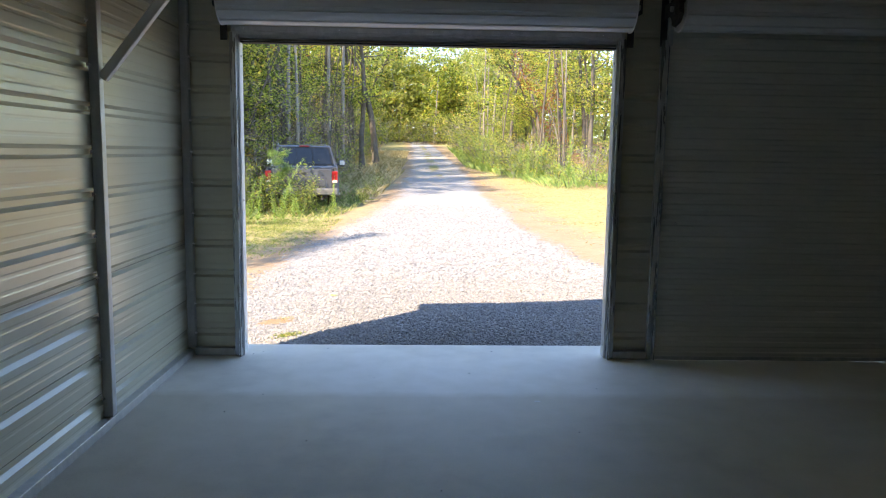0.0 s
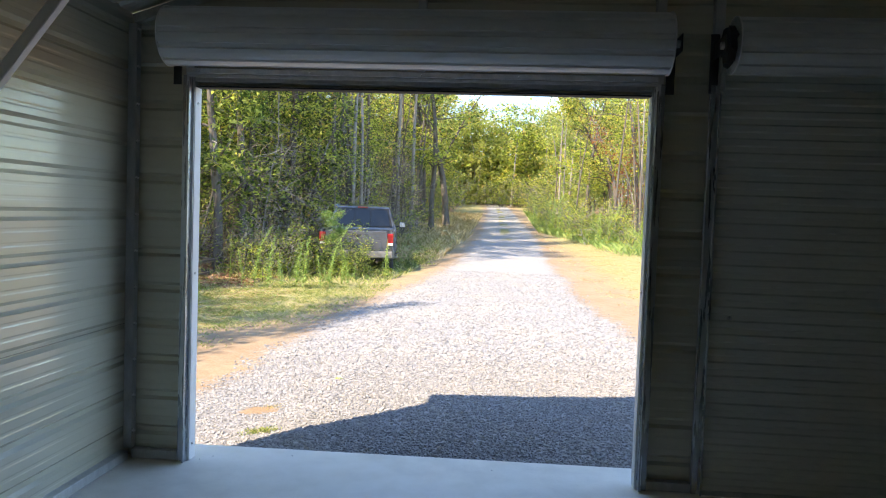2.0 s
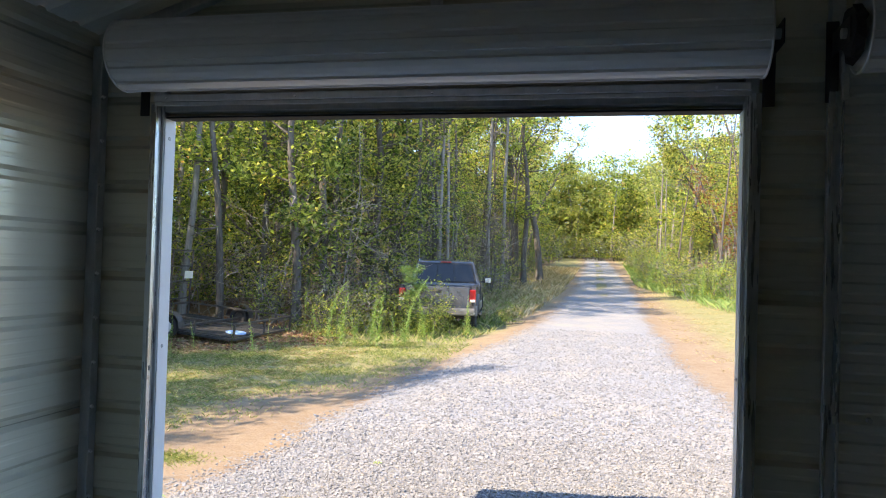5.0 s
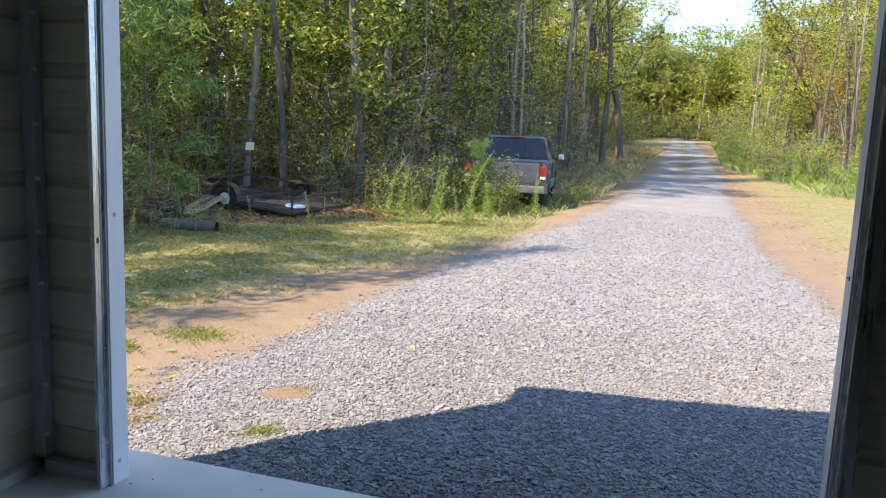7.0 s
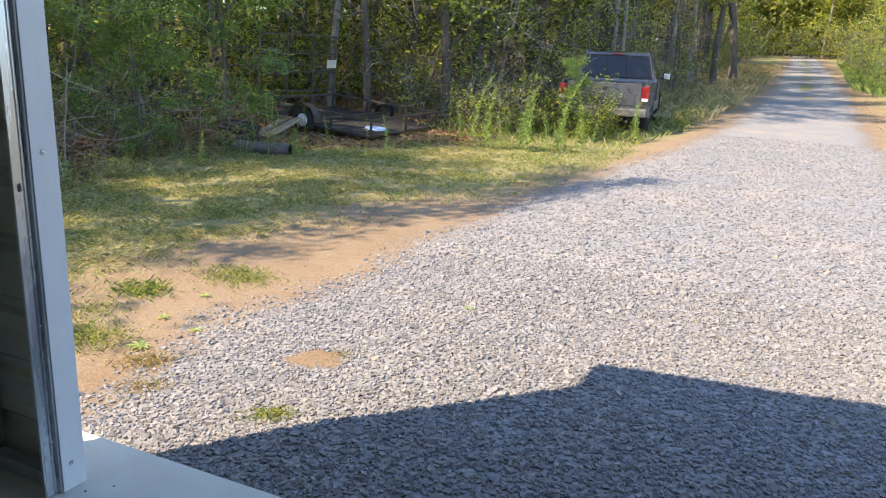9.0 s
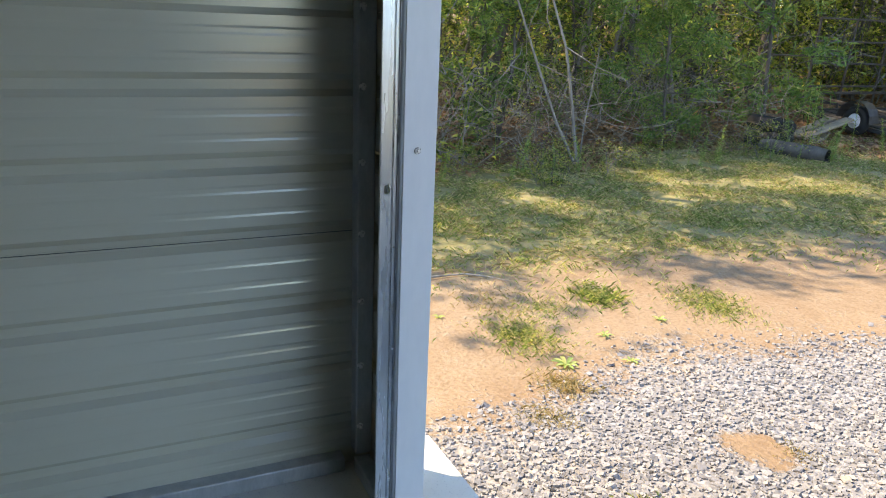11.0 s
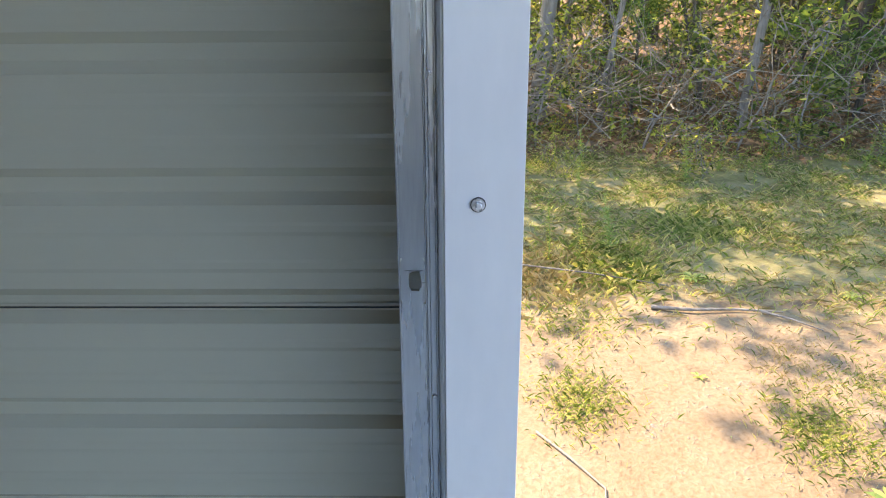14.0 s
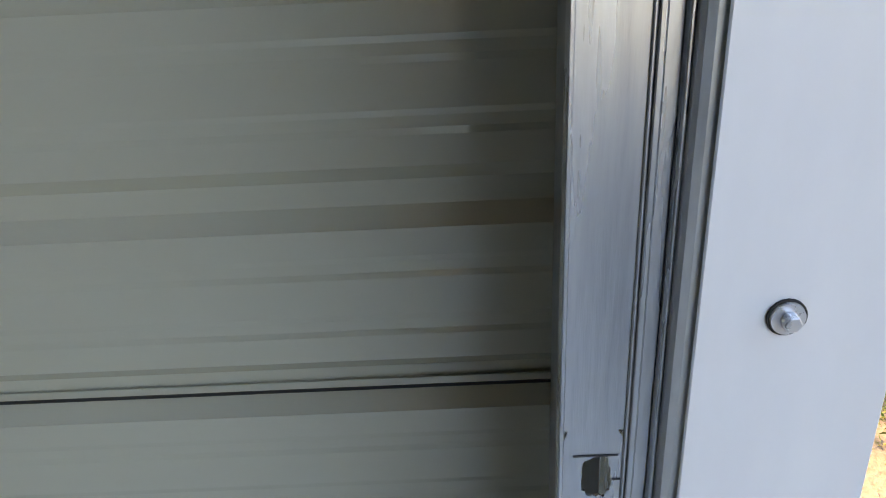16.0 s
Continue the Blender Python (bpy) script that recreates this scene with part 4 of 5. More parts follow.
# right-hand woods along the drive
count, tries = 0, 0
while count < 56 and tries < 6000:
    tries += 1
    y = rw.uniform(26, 100)
    x = lerp_table(y, WOOD_R) + 2.6 + abs(rw.gauss(0, 7.0))
    if any((x - a) ** 2 + (y - b) ** 2 < 2.4 ** 2 for a, b in taken):
        continue
    taken.append((x, y))
    count += 1
    plant(far_trees[rw.choice((0, 0, 1, 2))] if y > 50 else tall_trees[rw.choice((0, 1, 1, 2, 3, 1))], x, y, rw.uniform(0.7, 1.02), rw.uniform(0, 6.28))
# the far end of the drive
for i in range(22):
    x, y = rw.uniform(-13, 13), rw.uniform(94, 108)
    plant(far_trees[i % 3], x, y, rw.uniform(0.75, 1.02), rw.uniform(0, 6.28))
# young trees and bushes of the undergrowth
for i in range(66):
    y = rw.uniform(-8, 50)
    x = lerp_table(y, WOOD_L) - 0.3 - abs(rw.gauss(0, 4.5))
    if -10.5 < x < -4.5 and 8.2 < y < 14.0:
        continue
    cap = cap_at(x, y) / 6.0
    plant(young_trees[rw.randrange(3)], x, y, min(cap, rw.uniform(0.5, 1.15)), rw.uniform(0, 6.28))
for i in range(96):
    y = rw.uniform(-6, 55)
    x = lerp_table(y, WOOD_L) - 0.2 - abs(rw.gauss(0, 3.0))
    if -10.0 < x < -4.5 and 8.0 < y < 13.6:
        continue
    plant(bushes[rw.choice((0, 1, 1, 2))], x, y, rw.uniform(0.45, 1.2), rw.uniform(0, 6.28))
for i in range(64):
    y = rw.uniform(20, 75)
    x = lerp_table(y, WOOD_R) - 0.5 + abs(rw.gauss(0, 1.9))
    plant(bushes[rw.choice((0, 1, 1, 1, 2))], x, y, rw.uniform(0.6, 1.3), rw.uniform(0, 6.28))


for i in range(46):
    y = rw.uniform(58, 110)
    side = rw.random() < 0.5
    x = lerp_table(y, WOOD_L) - 0.4 - abs(rw.gauss(0, 3)) if side else lerp_table(y, WOOD_R) + 0.4 + abs(rw.gauss(0, 3))
    if y > 92:
        y, x = rw.uniform(88, 96), rw.uniform(-9, 8)
    plant(bushes[rw.randrange(3)], x, y, rw.uniform(1.4, 2.6), rw.uniform(0, 6.28))


# leafy thickets filling the woods behind the edge
for i in range(34):
    y = rw.uniform(-1, 17)
    x = -10.8 - abs(rw.gauss(0, 4.0))
    plant(young_trees[rw.choice((2, 2, 0))], x, y, min(cap_at(x, y) / 6.0, rw.uniform(0.6, 1.0)), rw.uniform(0, 6.28), 0.35)
for i in range(26):
    y = rw.uniform(0.3, 9.0)
    x = lerp_table(y, WOOD_L) + 0.9 - abs(rw.gauss(0, 0.8))
    plant(bushes[rw.choice((0, 1, 2))], x, y, rw.uniform(0.16, 0.36), rw.uniform(0, 6.28))


for i in range(44):
    x, y = rw.uniform(-16.5, -10.6), rw.uniform(8.5, 21)
    plant(bushes[rw.choice((1, 1, 0, 2))], x, y, rw.uniform(0.9, 1.7), rw.uniform(0, 6.28))


# far woods behind, a mass of leaves nobody could count
def far_woods(name, n, where, seed, label, leafmat, size=0.55):
    rs = np.random.RandomState(seed)
    cl = []
    while len(cl) < n // 60:
        x, y, h_ = where(rs)
        cl.append((x, y, height(x, y) + h_))
    c = np.repeat(np.array(cl), 60, 0)
    c = c + rs.normal(0, 1.0, c.shape) * np.array([1.1, 1.1, 0.9])
    tagged(new(name, fast_mesh(name, *leaf_quads(rs, c, size), M[leafmat])), label, "woods", kind="stuff")


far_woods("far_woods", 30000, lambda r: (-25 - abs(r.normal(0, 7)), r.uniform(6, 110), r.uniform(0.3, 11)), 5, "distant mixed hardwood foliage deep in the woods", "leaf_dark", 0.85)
far_woods("far_woods", 48000, lambda r: (r.normal(0, 13), r.uniform(98, 114), 10.5 * r.rand() ** 1.2), 6, "distant green woods beyond the drive, haze painted into the leaves", "leaf_hazed", 0.6)
far_woods("far_woods", 16000, lambda r: (20 + abs(r.normal(0, 9)), r.uniform(25, 140), r.uniform(0.3, 11)), 7, "distant yellowing foliage beyond the drive", "leaf_hazed")


# ---- the parked pickup ----
def pickup():
    t = tagged(empty("pickup_truck"), "grey extended-cab pickup truck parked in weeds, dusty paint", "pickup truck")
    W = 0.96

    def arch(cy, r, n=10):
        return [(cy + r * math.cos(math.pi * i / n), 0.40 + r * math.sin(math.pi * i / n)) for i in range(n + 1)]

    def shell(outline, x0, x1, bev):
        bm = extrude_outline(outline, "x", x0, x1)
        es = [e for e in bm.edges if len({round(v.co.x, 4) for v in e.verts}) == 1]
        bmesh.ops.bevel(bm, geom=es, offset=bev, segments=3, affect="EDGES", profile=0.6)
        return bm

    def lower(y0, y1, z0, z1, cy):
        return [(y0, z0)] + list(reversed(arch(cy, 0.46))) + [(y1, z0), (y1, z1), (y0, z1)]

    # bed: two sides, floor, head board; tailgate apart
    for s in (-1, 1):
        x0, x1 = sorted((s * (W - 0.10), s * W))
        bm = shell(lower(0.22, 2.20, 0.48, 1.13, 1.25), x0, x1, 0.035)
        part("bed_side", bm, M["truck"], t)
        bm = shell([(0.24, 0.46)] + list(reversed(arch(1.25, 0.465))) + [(2.19, 0.46), (2.19, 0.66), (0.24, 0.66)], *sorted((s * (W - 0.09), s * (W + 0.006))), 0.012)
        part("lower_cladding", bm, M["truck_lower"], t, "taupe lower body band")
        lip = bmesh.new()
        ring = [[], [], [], []]
        for i in range(13):
            a = math.pi * i / 12
            for q, (rr, dx) in enumerate(((0.46, 0.0), (0.52, 0.0), (0.52, 0.035), (0.46, 0.035))):
                ring[q].append(lip.verts.new((s * (W + dx), 1.25 + rr * math.cos(a), 0.42 + rr * math.sin(a))))
        for i in range(12):
            for q in range(4):
                lip.faces.new((ring[q][i], ring[q][i + 1], ring[(q + 1) % 4][i + 1], ring[(q + 1) % 4][i]))
        part("arch_lip", lip, M["truck_lower"], t)
        part("bed_rail_cap", boxes((*sorted((s * (W - 0.12), s * (W - 0.005))), 0.23, 2.19, 1.125, 1.15), bevel=0.01), M["black"], t)
        lamp = part("taillight", boxes((*sorted((s * (W - 0.155), s * (W + 0.004))), 0.175, 0.27, 0.77, 1.07), bevel=0.018, seg=2), M["lamp_red"], t, "red tail lamp")
        part("reversing_lens", boxes((*sorted((s * (W - 0.14), s * (W - 0.01))), 0.166, 0.18, 0.775, 0.835), bevel=0.004), M["lamp_white"], lamp)
    part("bed_floor", boxes((-0.86, 0.86, 0.24, 2.18, 0.55, 0.62), bevel=0.01), M["black"], t)
    part("bed_headboard", boxes((-0.86, 0.86, 2.12, 2.19, 0.62, 1.12), bevel=0.01), M["truck"], t)
    gate = part("tailgate", boxes((-0.80, 0.80, 0.17, 0.235, 0.60, 1.13), bevel=0.014, seg=2), M["truck"], t)
    part("tailgate_recess", boxes((-0.66, 0.66, 0.160, 0.172, 0.68, 0.90), bevel=0.005), M["truck"], gate)
    part("tailgate_handle", boxes((-0.11, 0.11, 0.155, 0.171, 0.98, 1.05), bevel=0.008), M["black"], gate)
    bumper = part("rear_bumper", join(boxes((-0.95, 0.95, 0.0, 0.16, 0.46, 0.63), bevel=0.03, seg=2), boxes((-0.22, 0.22, -0.006, 0.02, 0.50, 0.60), bevel=0.008)), M["truck_lower"], t, "dull metal step bumper")
    part("number_plate_recess", boxes((-0.16, 0.16, -0.012, -0.004, 0.52, 0.585), bevel=0.004), M["black"], bumper)

    # cab, bonnet and front wings in one shell narrowing towards the roof
    outline = [(2.24, 0.50), (4.02, 0.50)] + [(4.55 - 0.47 * math.cos(math.pi * i / 10), 0.42 + 0.47 * math.sin(math.pi * i / 10)) for i in range(11)] + [
        (5.55, 0.50), (5.60, 0.95), (5.48, 1.08), (4.15, 1.17), (3.52, 1.70), (3.30, 1.765), (2.62, 1.775), (2.40, 1.73), (2.27, 1.13)]
    bm = extrude_outline(outline, "x", -W, W)
    bmesh.ops.subdivide_edges(bm, edges=[e for e in bm.edges if abs(e.verts[0].co.x - e.verts[1].co.x) > 1], cuts=2)
    for v in bm.verts:
        if v.co.z > 1.1:
            v.co.x *= 1 - 0.20 * (v.co.z - 1.1) / 0.67
        if v.co.y > 5.0:
            v.co.x *= 1 - 0.10 * (v.co.y - 5.0) / 0.6
    rim_e = [e for e in bm.edges if len(e.link_faces) == 2 and e.calc_face_angle(0) > 0.6]
    bmesh.ops.bevel(bm, geom=rim_e, offset=0.03, segments=2, affect="EDGES")
    part("cab", bm, M["truck"], t)
    for s in (-1, 1):
        part("sill_band", boxes((*sorted((s * (W - 0.05), s * (W + 0.007))), 2.26, 4.02, 0.46, 0.66), bevel=0.012), M["truck_lower"], t, "taupe lower body band")

        def side_pane(ya, yb, yc, yd, nm):
            b2 = bmesh.new()
            pts = [(ya, 1.20), (yb, 1.20), (yc, 1.66), (yd, 1.66)]
            vs = []
            for d in (0.006, -0.004):
                vs.append([b2.verts.new((s * (W * (1 - 0.20 * (z - 1.1) / 0.67) + d), y, z)) for y, z in pts])
            for i in range(4):
                b2.faces.new((vs[0][i], vs[0][(i + 1) % 4], vs[1][(i + 1) % 4], vs[1][i]))
            b2.faces.new(vs[0])
            b2.faces.new(vs[1][::-1])
            part(nm, b2, M["tint"], t)
        side_pane(2.42, 2.92, 2.92, 2.55, "quarter_window")
        side_pane(3.00, 3.95, 3.48, 3.02, "door_window")
        part("door_handle", boxes((*sorted((s * (W - 0.01), s * (W + 0.025))), 3.05, 3.20, 1.02, 1.06), bevel=0.01), M["black"], t)
        part("door_seam", boxes((*sorted((s * (W - 0.02), s * (W + 0.002))), 2.955, 2.967, 0.68, 1.15)), M["black"], t)
        m_ = part("wing_mirror", boxes((*sorted((s * (W + 0.07), s * (W + 0.27))), 3.70, 3.80, 1.15, 1.33), bevel=0.03, seg=2), M["black"], t)
        part("mirror_arm", boxes((*sorted((s * (W - 0.06), s * (W + 0.09))), 3.73, 3.77, 1.17, 1.21), bevel=0.008), M["black"], m_)
        part("mirror_glass", boxes((*sorted((s * (W + 0.09), s * (W + 0.25))), 3.693, 3.699, 1.17, 1.31), bevel=0.002), M["chrome"], m_)
        part("side_step", cyl((s * (W + 0.05), 2.30, 0.38), (s * (W + 0.05), 3.98, 0.38), 0.038, 0.038, 12), M["chrome"], t, "chrome side step bar")
    # rear window in three tinted panes
    def rear(xa, xb, nm):
        b2 = bmesh.new()

        def pt(x, z, d):
            y = 2.27 + (2.40 - 2.27) * (z - 1.13) / 0.60
            return (x * (1 - 0.20 * (z - 1.1) / 0.67), y - d, z)
        vs = [[b2.verts.new(pt(x, z, d)) for x, z in ((xa, 1.21), (xb, 1.21), (xb, 1.66), (xa, 1.66))] for d in (0.008, -0.004)]
        for i in range(4):
            b2.faces.new((vs[0][i], vs[0][(i + 1) % 4], vs[1][(i + 1) % 4], vs[1][i]))
        b2.faces.new(vs[0])
        b2.faces.new(vs[1][::-1])
        part(nm, b2, M["tint"], t)
    gb = bmesh.new()
    ring = []
    for d in (0.004, -0.006):
        ring.append([gb.verts.new((x * (1 - 0.20 * (z - 1.1) / 0.67), 2.27 + 0.13 * (z - 1.13) / 0.60 - d, z)) for x, z in ((-0.89, 1.17), (0.89, 1.17), (0.89, 1.695), (-0.89, 1.695))])
    for i in range(4):
        gb.faces.new((ring[0][i], ring[0][(i + 1) % 4], ring[1][(i + 1) % 4], ring[1][i]))
    gb.faces.new(ring[0])
    gb.faces.new(ring[1][::-1])
    part("window_gasket", gb, M["rubber"], t)
    rear(-0.84, -0.27, "rear_window_pane")
    rear(-0.25, 0.25, "rear_window_pane")
    rear(0.27, 0.84, "rear_window_pane")
    part("brake_lamp", boxes((-0.15, 0.15, 2.37, 2.43, 1.70, 1.735), bevel=0.008), M["lamp_red"], t, "red high brake lamp")
    part("underbody", boxes((-0.70, 0.70, 0.30, 5.3, 0.36, 0.54), bevel=0.03), M["rubber"], t)
    part("exhaust", cyl((0.55, 0.06, 0.36), (0.55, 1.2, 0.36), 0.032, 0.032, 10), M["tarnished"], t)
    for s in (-1, 1):
        for cy in (1.25, 4.55):
            bm = bmesh.new()
            prof = [(0.20, 0.105), (0.26, 0.125), (0.34, 0.12), (0.375, 0.085), (0.38, 0.0), (0.375, -0.085), (0.34, -0.12), (0.26, -0.125), (0.20, -0.105)]
            n = 28
            rings = [[bm.verts.new((xx, r * math.cos(2 * math.pi * k / n), r * math.sin(2 * math.pi * k / n))) for k in range(n)] for r, xx in prof]
            for a, b in zip(rings, rings[1:] + rings[:1]):
                for k in range(n):
                    bm.faces.new((a[k], a[(k + 1) % n], b[(k + 1) % n], b[k]))
            tyre = part("tyre", bm, M["rubber"], t, smooth=True)
            tyre.location = (s * (W - 0.14), cy, 0.38)
            rimb = join(cyl((s * 0.02, 0, 0), (s * 0.085, 0, 0), 0.205, 0.215, 24), *[boxes((min(s * 0.085, s * 0.10), max(s * 0.085, s * 0.10), -0.022, 0.022, 0.05, 0.19), bevel=0.004) for _ in range(1)])
            for q in range(1, 5):
                sp = boxes((min(s * 0.085, s * 0.10), max(s * 0.085, s * 0.10), -0.022, 0.022, 0.05, 0.19), bevel=0.004)
                bmesh.ops.rotate(sp, verts=sp.verts, cent=(0, 0, 0), matrix=Matrix.Rotation(2 * math.pi * q / 5, 3, "X"))
                rimb = join(rimb, sp)
            part("rim", join(rimb, cyl((s * 0.08, 0, 0), (s * 0.112, 0, 0), 0.06, 0.05, 14)), M["alloy"], tyre)
    return t


truck = pickup()
truck.matrix_world = Matrix.Translation((-3.42, 15.4, height(-3.4, 17.0) - 0.06)) @ Matrix.Rotation(radians(7.0), 4, "Z") @ Matrix.Diagonal((1.04, 1.04, 1.085, 1))


# ---- the old utility trailer and the junk beside it ----
def trailer():
    t = tagged(empty("utility_trailer"), "old black steel utility trailer standing at the wood's edge", "trailer")
    L, D = 2.7, 2.75      # along local x, and along local y

    def rod(name, a, b, wdt=0.045, m="tarnished"):
        part(name, bar(a, b, wdt, wdt, (0, 0, 1), 0.004), M[m], t)
    for z, nm in ((0.0, "bed_rail"), (0.30, "top_rail")):
        rod(nm, (0, 0, z), (-L, 0, z))
        rod(nm, (0, D, z), (-L, D, z))
        rod(nm, (0, 0.02, z), (0, D - 0.02, z))
        rod(nm, (-L, 0.02, z), (-L, D - 0.02, z))
    for f in (0.0, 0.33, 0.66, 1.0):
        for y in (0, D):
            rod("stake", (-L * f, y, 0.0), (-L * f, y, 0.30), 0.04)
    rod("stake", (0, D / 2, 0), (0, D / 2, 0.30), 0.04)
    for i in range(9):
        y = 0.06 + (D - 0.12) * i / 8
        part("deck_board", boxes((-L + 0.03, -0.03, y - 0.135, y + 0.135, -0.035, 0.0), bevel=0.004), M["rubber"], t)
    # upright ramp gate
    for y in (0.05, 0.95, 1.85, D - 0.05):
        rod("gate_bar", (-L + 0.02, y, 0.03), (-L - 0.02, y, 1.58), 0.035)
    for z in (0.42, 0.82, 1.20, 1.58):
        rod("gate_bar", (-L, 0.05, z), (-L, D - 0.05, z), 0.03)
    part("card", boxes((-L + 0.022, -L + 0.028, 2.36, 2.72, 0.90, 1.08), bevel=0.001), M["sign"], t, "faded cream card tied to the gate")
    for s, y in ((-1, -0.16), (1, D + 0.16)):
        bm = bmesh.new()
        n = 24
        prof = [(0.12, 0.06), (0.195, 0.075), (0.23, 0.045), (0.23, -0.045), (0.195, -0.075), (0.12, -0.06)]
        rings = [[bm.verts.new((r * math.cos(2 * math.pi * k / n), yy, r * math.sin(2 * math.pi * k / n))) for k in range(n)] for r, yy in prof]
        for a, b in zip(rings, rings[1:] + rings[:1]):
            for k in range(n):
                bm.faces.new((a[k], a[(k + 1) % n], b[(k + 1) % n], b[k]))
        w_ = part("wheel", bm, M["rubber"], t, smooth=True)
        w_.location = (-L * 0.52, y, 0.10)
        part("rim", join(cyl((0, -0.03, 0), (0, s * 0.055, 0), 0.125, 0.125, 20), cyl((0, 0, 0), (0, s * 0.085, 0), 0.05, 0.04, 12)), M["white_rim" if s < 0 else "tarnished"], w_, "white painted wheel rim" if s < 0 else "rusty wheel rim")
        b2 = bmesh.new()
        va = []
        for i in range(9):
            a = math.pi * i / 8
            va.append([b2.verts.new((-L * 0.52 + 0.31 * math.cos(a), y + q * 0.11, 0.11 + 0.31 * math.sin(a) + dz)) for q in (-1, 1) for dz in (0, 0.006)])
        for a, b in zip(va, va[1:]):
            b2.faces.new((a[0], a[2], b[2], b[0]))
            b2.faces.new((a[1], b[1], b[3], a[3]))
            b2.faces.new((a[0], b[0], b[1], a[1]))
            b2.faces.new((a[2], a[3], b[3], b[2]))
        part("mudguard", b2, M["tarnished"], t)
    rod("tongue", (-L, D * 0.25, -0.02), (-L - 1.2, D / 2, -0.03), 0.06)
    rod("tongue", (-L, D * 0.75, -0.02), (-L - 1.2, D / 2, -0.03), 0.06)
    part("axle", cyl((-L * 0.52, -0.12, 0.07), (-L * 0.52, D + 0.12, 0.07), 0.03, 0.03, 10), M["tarnished"], t)
    return t


tz = height(-8.0, 11)
utility_trailer = trailer()
utility_trailer.matrix_world = Matrix.Translation((-6.55, 10.65, tz + 0.05)) @ Matrix.Rotation(radians(5.0), 4, "Y")
lid = tagged(part("bucket_lid", join(cyl((0, 0, 0), (0, 0, 0.03), 0.22, 0.21, 28), cyl((0, 0, 0.03), (0, 0, 0.036), 0.17, 0.16, 28)), M["blue"]), "pale blue plastic lid lying on the trailer deck", "lid")
lid.matrix_world = utility_trailer.matrix_world @ pose(-0.42, 0.9, 0.004, 0, 0, 0)


def on_ground(ob, x, y, rx=0, ry=0, rz=0, up=0.0):
    ob.matrix_world = pose(x, y, height(x, y) + up, rx, ry, rz)
    return ob


for x, y, ln, rx, rz, up in ((-8.02, 9.40, 1.0, 17, -4, 0.04), (-8.22, 9.45, 1.0, 14, 8, 0.03), (-7.85, 9.50, 0.9, 4, 30, 0.02)):
    on_ground(tagged(part("plank", boxes((-0.09, 0.09, 0, ln, 0, 0.04), bevel=0.005), M["plank"]), "weathered plank leaning beside the trailer", "plank", "planks by the trailer"), x, y, rx, 0, rz, up)
bm = bmesh.new()
n = 26
prof = [(0.20, 0.0), (0.30, -0.01), (0.36, 0.05), (0.36, 0.15), (0.30, 0.21), (0.20, 0.20)]
rings = [[bm.verts.new((r * math.cos(2 * math.pi * k / n), r * math.sin(2 * math.pi * k / n), zz)) for k in range(n)] for r, zz in prof]
for a, b in zip(rings, rings[1:] + rings[:1]):
    for k in range(n):
        bm.faces.new((a[k], a[(k + 1) % n], b[(k + 1) % n], b[k]))
old_tyre = tagged(part("tyre", bm, M["rubber"], smooth=True), "old black tyre lying in the weeds", "tyre", "old tyres")
on_ground(old_tyre, -8.05, 8.75, 4, -6, 0)
copy_thing(old_tyre, pose(-8.1, 8.78, height(-8.1, 8.78) + 0.19, -3, 5, 40))
wl_pts = wander(np.random.RandomState(3), (-7.75, 8.28, height(-7.7, 8.3) + 0.08), (1.0, 0.25, 0.0), 1.0, 6, 0.04)
tagged(new("log", fast_mesh("log", *tube(wl_pts, [0.10, 0.115, 0.11, 0.12, 0.11, 0.105, 0.09], 10), M["concrete_block"], True)), "grey weathered log lying in the grass", "log")


# ---- weeds, grass and brush ----
def tall_weed(seed, tall, bend, leafmat="weed", n=190, ln=0.11, name="tall_weed", label="tall feathery green weed with drooping tip"):
    rs = np.random.RandomState(seed)
    t = tagged(empty(name), label, "weed", "roadside weeds")
    p = np.array([[bend * (f ** 2.4) * tall, 0.03 * math.sin(5 * f), tall * f * (1 - 0.12 * abs(bend) * f)] for f in np.linspace(0, 1, 12)])
    part("stem", fast_mesh("stem", *tube(p, np.linspace(0.008, 0.002, 12), 4), M["weed"]), None, t)
    f = rs.uniform(0.08, 1.0, n)
    c = np.stack([np.interp(f, np.linspace(0, 1, 12), p[:, k]) for k in range(3)], -1)
    a = rs.uniform(0, 6.283, n)
    out = np.stack([np.cos(a), np.sin(a), rs.uniform(0.1, 0.9, n)], -1)
    L = ln * (1.15 - 0.75 * f) * rs.uniform(0.7, 1.3, n)
    side = np.cross(out, np.array([0, 0, 1.0]))
    side /= np.linalg.norm(side, axis=1)[:, None] + 1e-9
    tip = c + out * L[:, None]
    tip[:, 2] -= 0.25 * L
    mid = c + out * (L * 0.5)[:, None]
    wd = (L * 0.10)[:, None]
    v = np.stack([c, mid + side * wd, tip, mid - side * wd], 1).reshape(-1, 3)
    part("leaves", fast_mesh("leaves", v, np.arange(4 * n).reshape(-1, 4), M[leafmat]), None, t)
    return t


